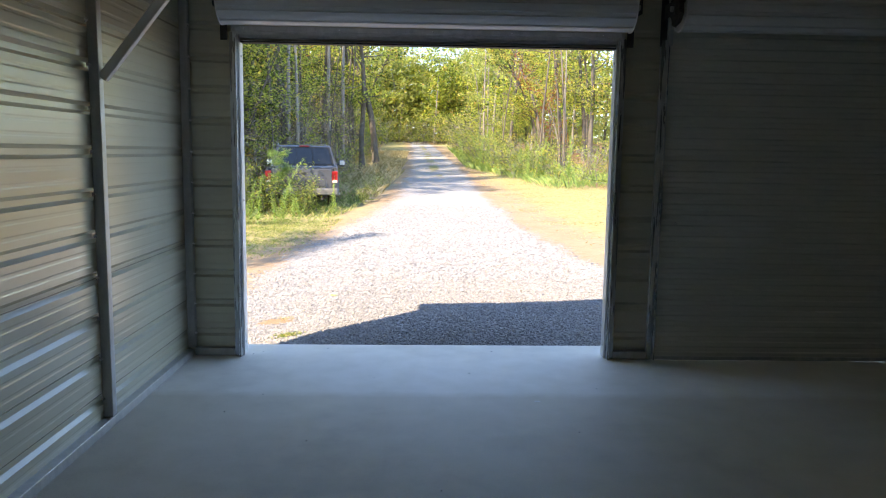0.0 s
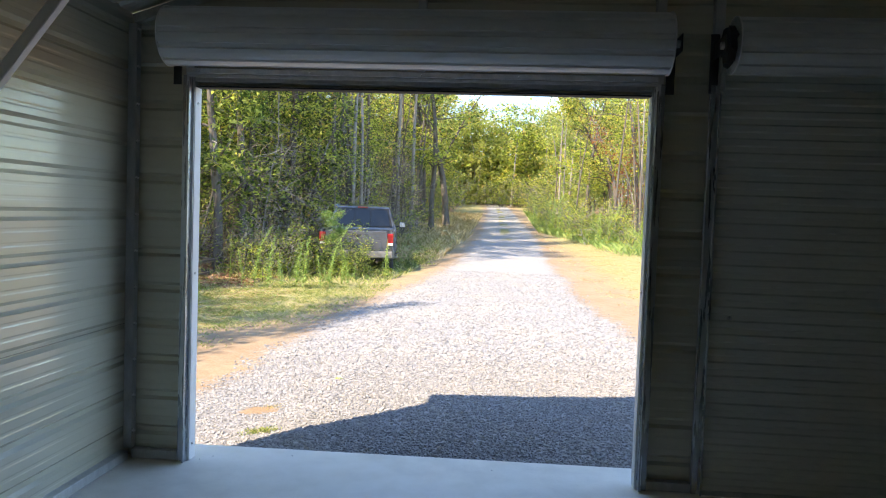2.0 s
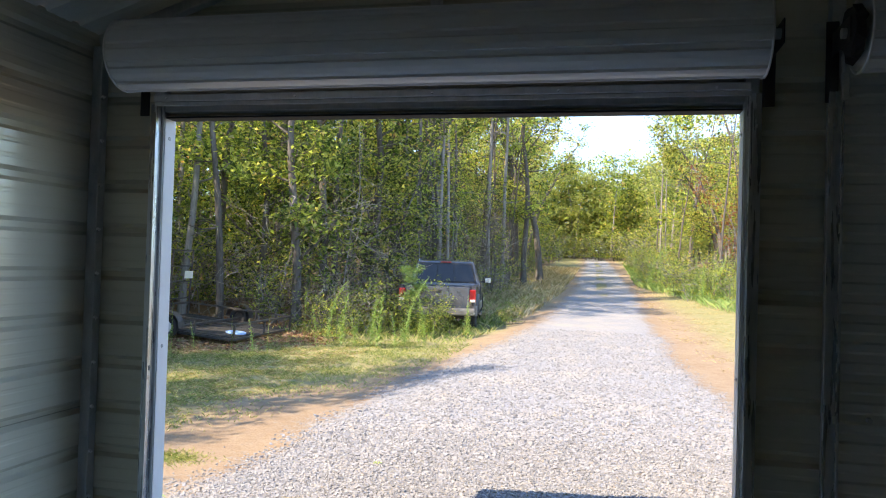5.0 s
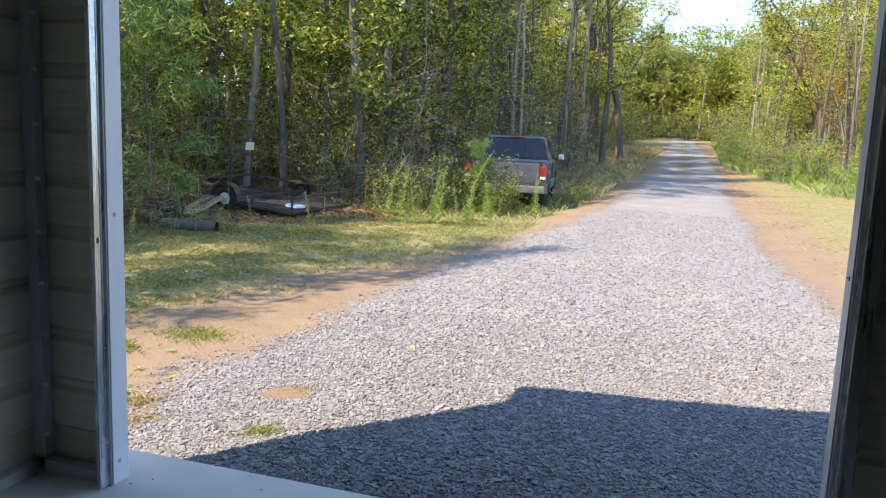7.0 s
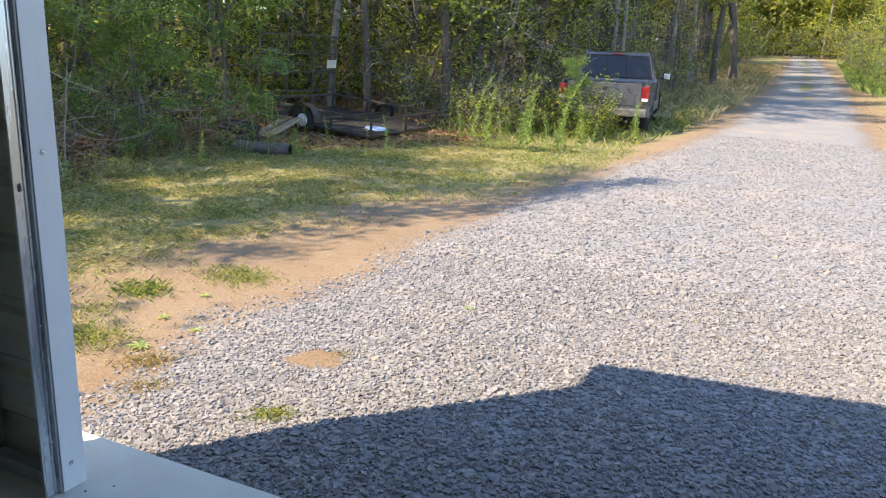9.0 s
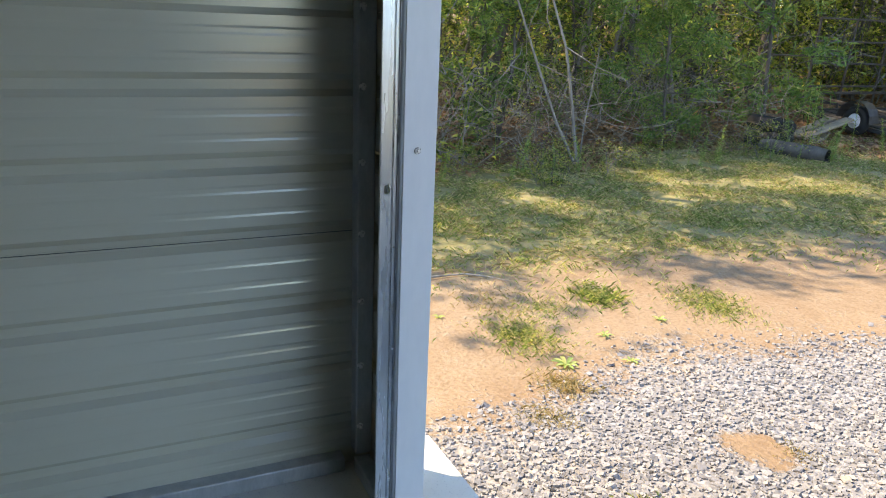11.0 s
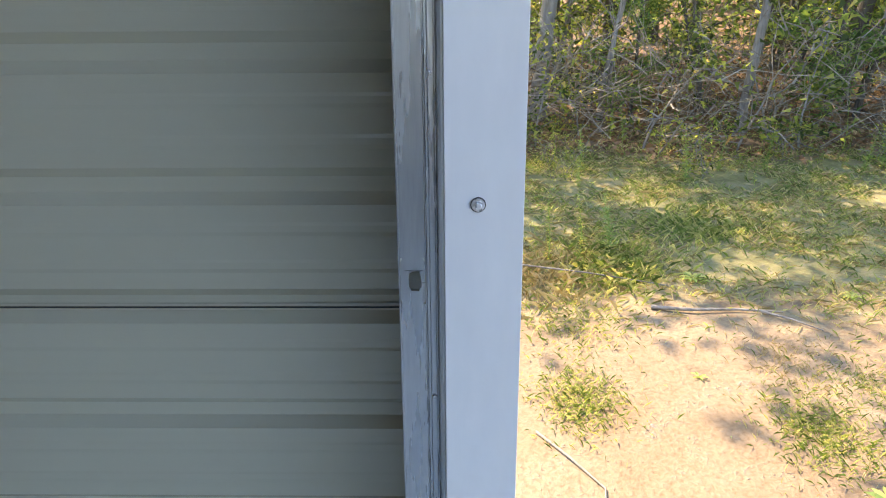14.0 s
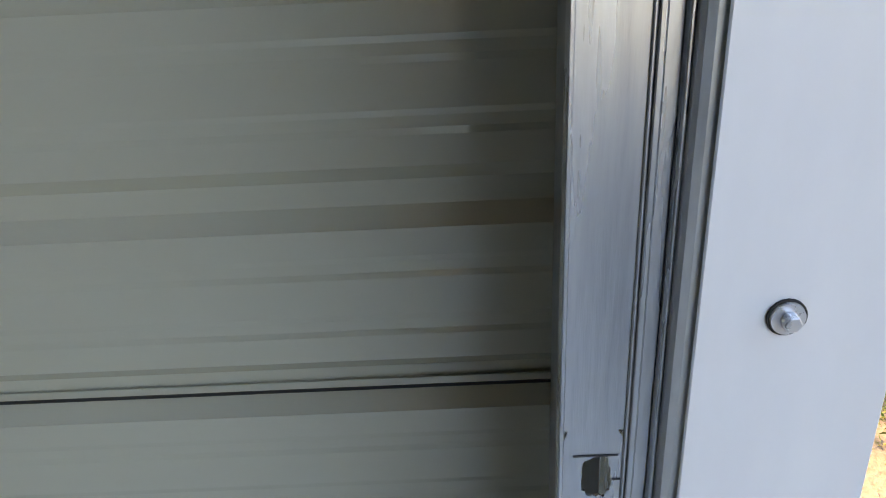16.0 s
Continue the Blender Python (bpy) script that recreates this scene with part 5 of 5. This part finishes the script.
weeds = [tall_weed(51, 1.15, 0.16, n=260, ln=0.15), tall_weed(52, 1.45, 0.30, n=260, ln=0.13), tall_weed(53, 0.8, -0.12), tall_weed(54, 1.2, 0.05, "leaf_yellow", 150, 0.09, "goldenrod", "goldenrod stalk going to seed")]
rw = random.Random(21)
for i, p in enumerate(weeds):
    on_ground(p, -4.6 - 0.4 * i, 11.6 + 0.3 * i)
spots = [(0, -3.86, 11.8, 1.05), (1, -3.28, 11.9, 1.1), (2, -3.45, 11.75, 1.0), (0, -4.1, 12.1, 0.9), (2, -4.3, 11.6, 0.9), (2, -5.75, 9.9, 0.85), (3, -5.4, 9.8, 0.6), (2, -7.6, 8.6, 1.0), (3, -7.45, 8.9, 0.9),
         (3, -7.9, 9.3, 0.9), (2, -8.1, 9.9, 0.8), (3, -7.3, 9.6, 0.8), (2, -7.0, 9.9, 0.7), (3, -6.3, 10.1, 0.6), (2, -2.35, 14.4, 1.0), (0, -2.5, 14.6, 0.8), (3, -2.4, 14.2, 0.9), (3, -4.75, 0.75, 0.42), (2, -4.9, 0.95, 0.5), (3, -4.65, 0.55, 0.4)]
for k, x, y, s in spots:
    plant(weeds[k], x, y, s, rw.uniform(-0.5, 0.5))
for i in range(18):
    x, y = rw.uniform(-6.0, -3.0), rw.uniform(12.4, 14.9)
    plant(weeds[rw.choice((0, 2, 2, 2))], x, y, rw.uniform(0.5, 0.95), rw.uniform(0, 6.28))
for i in range(40):
    y = rw.uniform(0.2, 9.0)
    x = lerp_table(y, WOOD_L) + 1.1 - abs(rw.gauss(0, 0.7))
    plant(weeds[rw.choice((0, 2, 2, 3))], x, y, rw.uniform(0.25, 0.55), rw.uniform(0, 6.28))
for i in range(60):
    y = rw.uniform(22, 58)
    x = lerp_table(y, WOOD_R) - 1.0 + abs(rw.gauss(0, 1.6))
    plant(weeds[rw.choice((0, 3, 3, 1))], x, y, rw.uniform(0.9, 1.7), rw.uniform(0, 6.28))
for k, x, y, s in ((1, -4.9, 14.2, 0.8), (1, -5.3, 13.7, 0.7), (1, -5.4, 15.2, 0.7), (0, 5.4, 26.5, 1.0), (0, 4.2, 31.0, 1.0), (1, 6.9, 25.5, 0.9), (0, -5.0, 12.6, 0.6)):
    plant(bushes[k], x, y, s, rw.uniform(0, 6.28))

for x, y, s in ((-3.05, 14.75, 0.52), (-3.4, 14.6, 0.62), (-3.85, 14.7, 0.7), (-4.4, 14.5, 0.7), (-2.0, 17.2, 0.35), (-1.75, 18.0, 0.4)):
    plant(weed_bush, x, y, s, rw.uniform(0, 6.28))

# small pines at the wood's edge, and a red-leaved young tree across the drive
pine_kw = dict(tall=3.6, r0=0.035, low=0.12, spread=1.0, leaves=2600, leaf=0.19, limbs=18, clump=0.13, crook=0.03)
w_, l_ = tree_parts(61, **pine_kw)
pine = tagged(empty("young_pine"), "young pine with fine yellow-green needles", "pine tree", "young pines")
rs61 = np.random.RandomState(6)
needle_c = l_[0].reshape(-1, 3, 3).mean(1)
part("trunk", fast_mesh("trunk", *w_, M["bark"], True), None, pine)
part("crown", fast_mesh("crown", *leaf_quads(rs61, np.repeat(needle_c, 2, 0) + rs61.normal(0, 0.04, (2 * len(needle_c), 3)), 0.17, 0.7, 0.07), M["pine"]), None, pine)
on_ground(pine, -9.3, 6.0)
for x, y, s in ((-8.9, 4.1, 0.95), (-8.3, 6.9, 0.8), (-8.6, 9.2, 1.25), (-9.2, 2.0, 0.7), (-4.05, 14.95, 0.45)):
    plant(pine, x, y, s, rw.uniform(0, 6.28))
red = make_tree("young_tree", "young", 36, "bark_pale", "leaf_red", "young tree with dusty red autumn leaves", **{**young_kw, "leaves": 1100})
on_ground(red, 7.4, 36.0)


# crooked bare saplings at the edge of the yard
def bare_sapling(seed, x, y, stems, label):
    rs = np.random.RandomState(seed)
    items = []
    for lx, ly, tall, r in stems:
        p = wander(rs, (0, 0, -0.1), (lx, ly, 1.0), tall, 9, 0.07)
        items.append(tube(p, np.linspace(r, r * 0.35, 10), 6))
        for _ in range(7):
            j = rs.randint(3, 9)
            q = wander(rs, p[j], rs.normal(0, 1, 3) + np.array([0, 0, 0.4]), rs.uniform(0.3, 0.9), 4, 0.2)
            items.append(tube(q, np.linspace(r * 0.35, 0.002, 5), 4))
    ob = tagged(new("sapling", fast_mesh("sapling", *merge(items), M["bark_pale"], True)), label, "sapling")
    ob.location = (x, y, height(x, y))


bare_sapling(71, -7.5, 4.85, ((0.05, -0.12, 3.6, 0.024), (0.1, -0.75, 3.6, 0.020), (-0.05, 0.2, 1.6, 0.014)), "pale crooked leafless sapling with forked stems")
bare_sapling(72, -8.9, 1.6, ((0.02, 0.05, 3.2, 0.03), (0.1, 0.12, 2.6, 0.02)), "thin grey leafless sapling pair")


# slim trunks and dead poles standing between the leafy trees
def pole_tree(seed, tall, r, twigs, crook, bark, label):
    rs = np.random.RandomState(seed)
    p = wander(rs, (0, 0, -0.2), (rs.normal(0, 0.05), rs.normal(0, 0.05), 1.0), tall, 12, crook)
    items = [tube(p, r * (1 - 0.72 * np.linspace(0, 1, 13)), 7)]
    for _ in range(twigs):
        j = rs.randint(2, 12)
        a = rs.uniform(0, 6.283)
        q = wander(rs, p[j], (math.cos(a), math.sin(a), rs.uniform(-0.1, 0.8)), rs.uniform(0.5, 1.9), 5, 0.28)
        items.append(tube(q, np.linspace(r * 0.22 + 0.003, 0.003, 6), 3))
        for _ in range(2):
            m_ = rs.randint(1, 5)
            items.append(tube(wander(rs, q[m_], rs.normal(0, 1, 3), rs.uniform(0.2, 0.8), 3, 0.3), np.linspace(0.006, 0.002, 4), 3))
    return tagged(new("pole_tree", fast_mesh("pole_tree", *merge(items), M[bark], True)), label, "tree", "slim trunks in the woods")


poles = [pole_tree(201, 11.0, 0.085, 12, 0.025, "bark", "slim dark tree trunk with bare lower twigs"), pole_tree(202, 9.0, 0.05, 16, 0.05, "bark", "thin dark bare pole of a young tree"),
         pole_tree(203, 12.0, 0.13, 14, 0.02, "bark", "dark straight trunk standing in the woods"), pole_tree(204, 6.0, 0.03, 20, 0.08, "bark_pale", "crooked bare grey sapling in the brush"),
         pole_tree(205, 12.0, 0.105, 10, 0.018, "bark_pale", "straight pale-grey trunk standing in the woods")]
rp = random.Random(77)
spots = []
while len(spots) < 72:
    y = rp.uniform(5.5, 46)
    x = lerp_table(y, WOOD_L) - rp.uniform(0.3, 1.0) - abs(rp.gauss(0, 3.6))
    if (-10.4 < x < -4.0 and 8.6 < y < 14.4) or (-5.3 < x and y < 22) or any(math.hypot(x - a, y - b) < 0.55 for a, b in spots):
        continue
    k = rp.choice((0, 0, 0, 1, 2, 2, 3, 4))
    cap = cap_at(x, y)
    if cap < (11.0, 9.0, 12.0, 6.0, 12.0)[k] * 0.75:
        k = 3
    spots.append((x, y))
    if len(spots) <= 5:
        on_ground(poles[len(spots) - 1], x, y if y > 9 else 12 + 4 * len(spots))
    else:
        plant(poles[k], x, y, min(rp.uniform(0.75, 1.15), cap / 6.0 if k == 3 else 9.0), rp.uniform(0, 6.28))
for i in range(12):
    y = rp.uniform(24, 62)
    plant(poles[rp.choice((1, 4, 4, 0))], lerp_table(y, WOOD_R) + 0.8 + abs(rp.gauss(0, 4)), y, rp.uniform(0.7, 1.0), rp.uniform(0, 6.28))


def scatter(n, seed, where, keep):
    rs = np.random.RandomState(seed)
    out = []
    while len(out) < n:
        x, y = where(rs)
        if keep(rs, x, y):
            out.append((x, y, height(x, y)))
    return rs, np.array(out)


def blades(name, rs, base, ln, wd, material, label, lay=0.5):
    n = len(base)
    a = rs.uniform(0, 6.283, n)
    L = ln * rs.uniform(0.5, 1.4, n)
    d = np.stack([np.cos(a) * lay, np.sin(a) * lay, np.ones(n)], -1) * np.concatenate([0.3 + 1.0 * rs.rand(n, 1)] * 2 + [np.ones((n, 1))], 1)
    d /= np.linalg.norm(d, axis=1)[:, None]
    s = np.stack([-np.sin(a), np.cos(a), np.zeros(n)], -1) * wd * rs.uniform(0.6, 1.3, (n, 1))
    mid = base + d * L[:, None] * 0.55
    tip = base + d * L[:, None]
    tip[:, :2] += np.stack([np.cos(a), np.sin(a)], -1) * (L * 0.35)[:, None] * min(lay, 1.0)
    tip[:, 2] -= L * 0.15
    v = np.stack([base - s * 0.5, base + s * 0.5, mid + s * 0.4, tip, mid - s * 0.4], 1).reshape(-1, 3)
    return tagged(new(name, fast_mesh(name, v, np.arange(5 * n).reshape(-1, 5), M[material])), label, "grass", kind="stuff")


def lawn(rs, x, y):
    m_ = masks(x, y)
    return m_[1] * (1 - m_[2] * 0.6) * (0.45 + 0.8 * noise.noise(Vector((x * 1.6, y * 1.6, 21))) + 0.5 * noise.noise(Vector((x * 5, y * 5, 2)))) > rs.rand() * 0.8 and m_[0] < 0.3 and x < 0


rs, b = scatter(60000, 81, lambda r: (r.uniform(-8.6, -2.0), -0.5 + 13.5 * r.rand() ** 1.1), lawn)
blades("grass", rs, b, 0.046, 0.0021, "grass", "thin uneven grass and clover between yard and woods", 0.9)
rs, b = scatter(20000, 82, lambda r: (r.uniform(-8.6, -3.8), r.uniform(-0.5, 11.5)), lawn)
blades("dry_grass", rs, b, 0.08, 0.0022, "straw", "dry straw-coloured grass lying in the lawn", 4.0)


def tuft(x, y, r, n, ln, material, name, label, seed):
    rs_ = np.random.RandomState(seed)
    q = rs_.normal(0, 0.62, (n, 2)) * r * np.array([1, 0.75])
    base = np.array([(x + u, y + v_, height(x + u, y + v_)) for u, v_ in q])
    ob = blades(name, rs_, base, ln * 0.55, 0.0014, material, label, 0.9)
    ob["kind"] = "stuff"


for i, (x, y, r, n, ln, m_) in enumerate(((-2.95, 1.40, 0.24, 700, 0.06, "grass"), (-3.02, 2.85, 0.26, 700, 0.06, "grass"), (-3.17, 0.52, 0.22, 600, 0.06, "grass"), (-3.35, 2.2, 0.18, 260, 0.11, "grass"), (-2.33, 1.27, 0.14, 260, 0.06, "straw"),
                                          (-1.2, 0.94, 0.09, 240, 0.05, "grass"), (-3.5, 1.5, 0.3, 300, 0.05, "straw"), (-3.9, 0.6, 0.3, 420, 0.06, "grass"), (-2.05, 1.0, 0.14, 150, 0.05, "straw"), (-3.3, 1.75, 0.22, 300, 0.05, "grass"),
                                          (-4.6, 0.9, 0.35, 500, 0.14, "grass"), (-5.3, 1.6, 0.35, 450, 0.12, "grass"), (-4.5, 0.5, 0.4, 300, 0.16, "straw"), (-4.7, 4.5, 0.4, 500, 0.08, "grass"), (-5.6, 9.4, 0.5, 600, 0.10, "grass"), (-1.35, 1.74, 0.09, 70, 0.04, "straw"))):
    tuft(x, y, r, int(n * 1.8), ln, m_, "grass_tuft", "ragged tuft of grass on sandy ground", 100 + i)
rs, b = scatter(9000, 83, lambda r: (r.uniform(2.3, 8), r.uniform(4, 40)), lambda r, x, y: x > lerp_table(y, DRY_R) - 0.3 and r.rand() < 0.3 + noise.noise(Vector((x, y, 5))))
blades("dry_grass", rs, b, 0.06, 0.005, "straw", "dry pale grass on the bank beside the drive", 2.0)
rs, b = scatter(7000, 84, lambda r: (r.uniform(-7, -1.0), r.uniform(13, 32)), lambda r, x, y: lerp_table(y, GRASS_L) - 0.25 > x > lerp_table(y, WOOD_L) - 1.5)
blades("long_grass", rs, b, 0.16, 0.006, "grass", "long unmown grass round the parked truck", 0.7)
rs, b = scatter(4000, 85, lambda r: (r.uniform(-4.5, -1.0), r.uniform(19, 60)), lambda r, x, y: lerp_table(y, GRASS_L) + 0.1 > x)
blades("dry_grass", rs, b, 0.34, 0.006, "straw", "tall dry grass along the drive", 0.6)
rs, b = scatter(9000, 86, lambda r: (r.uniform(2.4, 8), r.uniform(22, 70)), lambda r, x, y: x > lerp_table(y, WOOD_R) - 1.2)
blades("long_grass", rs, b, 0.36, 0.008, "weed", "tall rank grass along the drive", 0.6)


# brush: dead twigs and vines at the wood's edge, and fallen leaves
def twig_tangle(name, n, seed, where, ln, rad, label):
    rs_ = np.random.RandomState(seed)
    items = []
    for _ in range(n):
        x, y, z = where(rs_)
        if -10.2 < x < -5.0 and 8.9 < y < 14.2:
            continue
        p = wander(rs_, (x, y, height(x, y) + z), rs_.normal(0, 1, 3) * np.array([1, 1, 0.35]) + np.array([0, 0, 0.75 * rs_.rand()]), ln * rs_.uniform(0.4, 1.5), 5, 0.25)
        items.append(tube(p, np.linspace(rad * rs_.uniform(0.5, 1.3), 0.0015, 6), 3))
    tagged(new(name, fast_mesh(name, *merge(items), M["twig"])), label, "brush", kind="stuff")


twig_tangle("brush", 1900, 91, lambda r: ((lambda y: (lerp_table(y, WOOD_L) - 0.1 - abs(r.normal(0, 1.5)), y, r.uniform(0, 0.7)))(r.uniform(-2, 10))), 1.0, 0.006, "tangle of dead grey twigs and vines at the wood's edge")
twig_tangle("brush", 3000, 92, lambda r: ((lambda y: (lerp_table(y, WOOD_L) - 0.2 - abs(r.normal(0, 2.4)), y, r.uniform(0, 1.0) if r.rand() < 0.6 else r.uniform(0.8, 3.4)))(r.uniform(9, 34))), 1.4, 0.009, "tangle of dead twigs and fallen branches under the trees")
rs, b = scatter(24000, 87, lambda r: (r.uniform(-14, -5), r.uniform(-2, 16)), lambda r, x, y: masks(x, y)[2] > 0.15 + 0.6 * r.rand())
b[:, 2] += 0.012
tagged(new("fallen_leaves", fast_mesh("fallen_leaves", *leaf_quads(rs, b, 0.085, 0.35, 0.6), M["deadleaf"])), "brown fallen leaves under the trees", "leaves", kind="stuff")


def stick(pts, r0, label):
    p = np.array([(x, y, height(x, y) + z) for x, y, z in pts])
    tagged(new("stick", fast_mesh("stick", *tube(p, np.linspace(r0, r0 * 0.4, len(p)), 6), M["bark_pale"], True)), label, "stick")


stick([(-4.06, 1.02, 0.012), (-4.02, 1.22, 0.02), (-4.03, 1.45, 0.014), (-3.98, 1.66, 0.02)], 0.011, "dry forked stick lying on the sand")
stick([(-4.0, 1.56, 0.015), (-3.90, 1.66, 0.02), (-3.80, 1.78, 0.01)], 0.007, "thin dry twig lying on the sand")
stick([(-2.95, 0.32, 0.008), (-2.78, 0.42, 0.012), (-2.62, 0.52, 0.008), (-2.48, 0.50, 0.006)], 0.006, "thin root-like twig on the sand")
stick([(-4.45, 0.3, 0.10), (-4.42, 0.75, 0.06), (-4.28, 1.2, 0.03)], 0.006, "bent dry stalk lying in the grass")


def rosette(seed, x, y, r, n):
    """A low weed with broad leaves spreading from one root."""
    rs_ = np.random.RandomState(seed)
    vs, fs = [], []
    for k in range(n):
        a = 6.283 * k / n + rs_.uniform(-0.3, 0.3)
        ln = r * rs_.uniform(0.7, 1.15)
        d, sd = np.array([math.cos(a), math.sin(a), 0]), np.array([-math.sin(a), math.cos(a), 0])
        rise = rs_.uniform(0.25, 0.6)
        base = len(vs)
        for f, w2 in ((0.0, 0.06), (0.35, 0.26), (0.7, 0.30), (1.0, 0.02)):
            c = d * ln * f + np.array([0, 0, 0.004 + ln * rise * math.sin(2.4 * f) * 0.5])
            vs += [c - sd * ln * w2 * 0.5 + np.array([0, 0, 0.004]), c, c + sd * ln * w2 * 0.5 + np.array([0, 0, 0.004])]
        for q in range(3):
            for e in range(2):
                i0 = base + q * 3 + e
                fs.append((i0, i0 + 1, i0 + 4, i0 + 3))
    ob = tagged(new("rosette_weed", fast_mesh("rosette_weed", np.array(vs), np.array(fs), M["weed"], True)), "low broad-leaved green weed on sandy ground", "weed", "low weeds on the sand")
    ob.location = (x, y, height(x, y))


for i, (x, y, r_, n_) in enumerate(((-2.54, 1.43, 0.085, 9), (-2.80, 1.86, 0.05, 7), (-2.45, 1.78, 0.05, 6), (-3.35, 1.05, 0.04, 6), (-2.9, 2.35, 0.05, 7), (-1.0, 2.7, 0.04, 6), (-4.2, 2.1, 0.06, 8), (-4.45, 1.35, 0.09, 10))):
    rosette(300 + i, x, y, r_, n_)


# ---- small litter on the slab ----
bm = boxes((-0.014, 0.014, -0.006, 0.006, 0.0, 0.003), (0.006, 0.022, -0.012, -0.002, 0.0, 0.002), bevel=0.0006)
scrap = tagged(part("paper_scrap", bm, M["white"]), "small white scrap lying on the concrete floor", "scrap")
scrap.matrix_world = pose(0.735, -1.02, 0.0005, 0, 0, 15)
rnd = random.Random(8)
chip_me = bm_mesh("grit", boxes((-0.004, 0.004, -0.003, 0.003, 0.0, 0.003), bevel=0.001), M["rubber"])
for x, y in ((0.10, -2.3), (-0.62, -1.7), (-0.33, -0.55), (0.9, -1.55), (-1.02, -0.92), (0.34, -0.42), (1.18, -0.75), (-1.18, -1.25), (0.55, 0.18), (-0.75, 0.22), (-1.30, 0.05), (-1.24, 0.12)):
    g_ = new("grit", chip_me)
    g_.matrix_world = pose(x, y, 0.0004, 0, 0, rnd.uniform(0, 180))
    tagged(g_, "dark speck of grit on the concrete floor", "grit", "grit on the slab")


# ---- loose gravel ----
stones("gravel", 48000, lambda r: (r.uniform(-3.1, 3.2), 0.30 + 3.75 * r.rand() ** 1.25), 0.0100, 1, "loose angular grey gravel in front of the slab")
stones("gravel", 20000, lambda r: (r.uniform(-2.9, 2.8), 3.0 + 13.0 * r.rand() ** 1.7), 0.013, 2, "loose angular grey gravel along the drive")
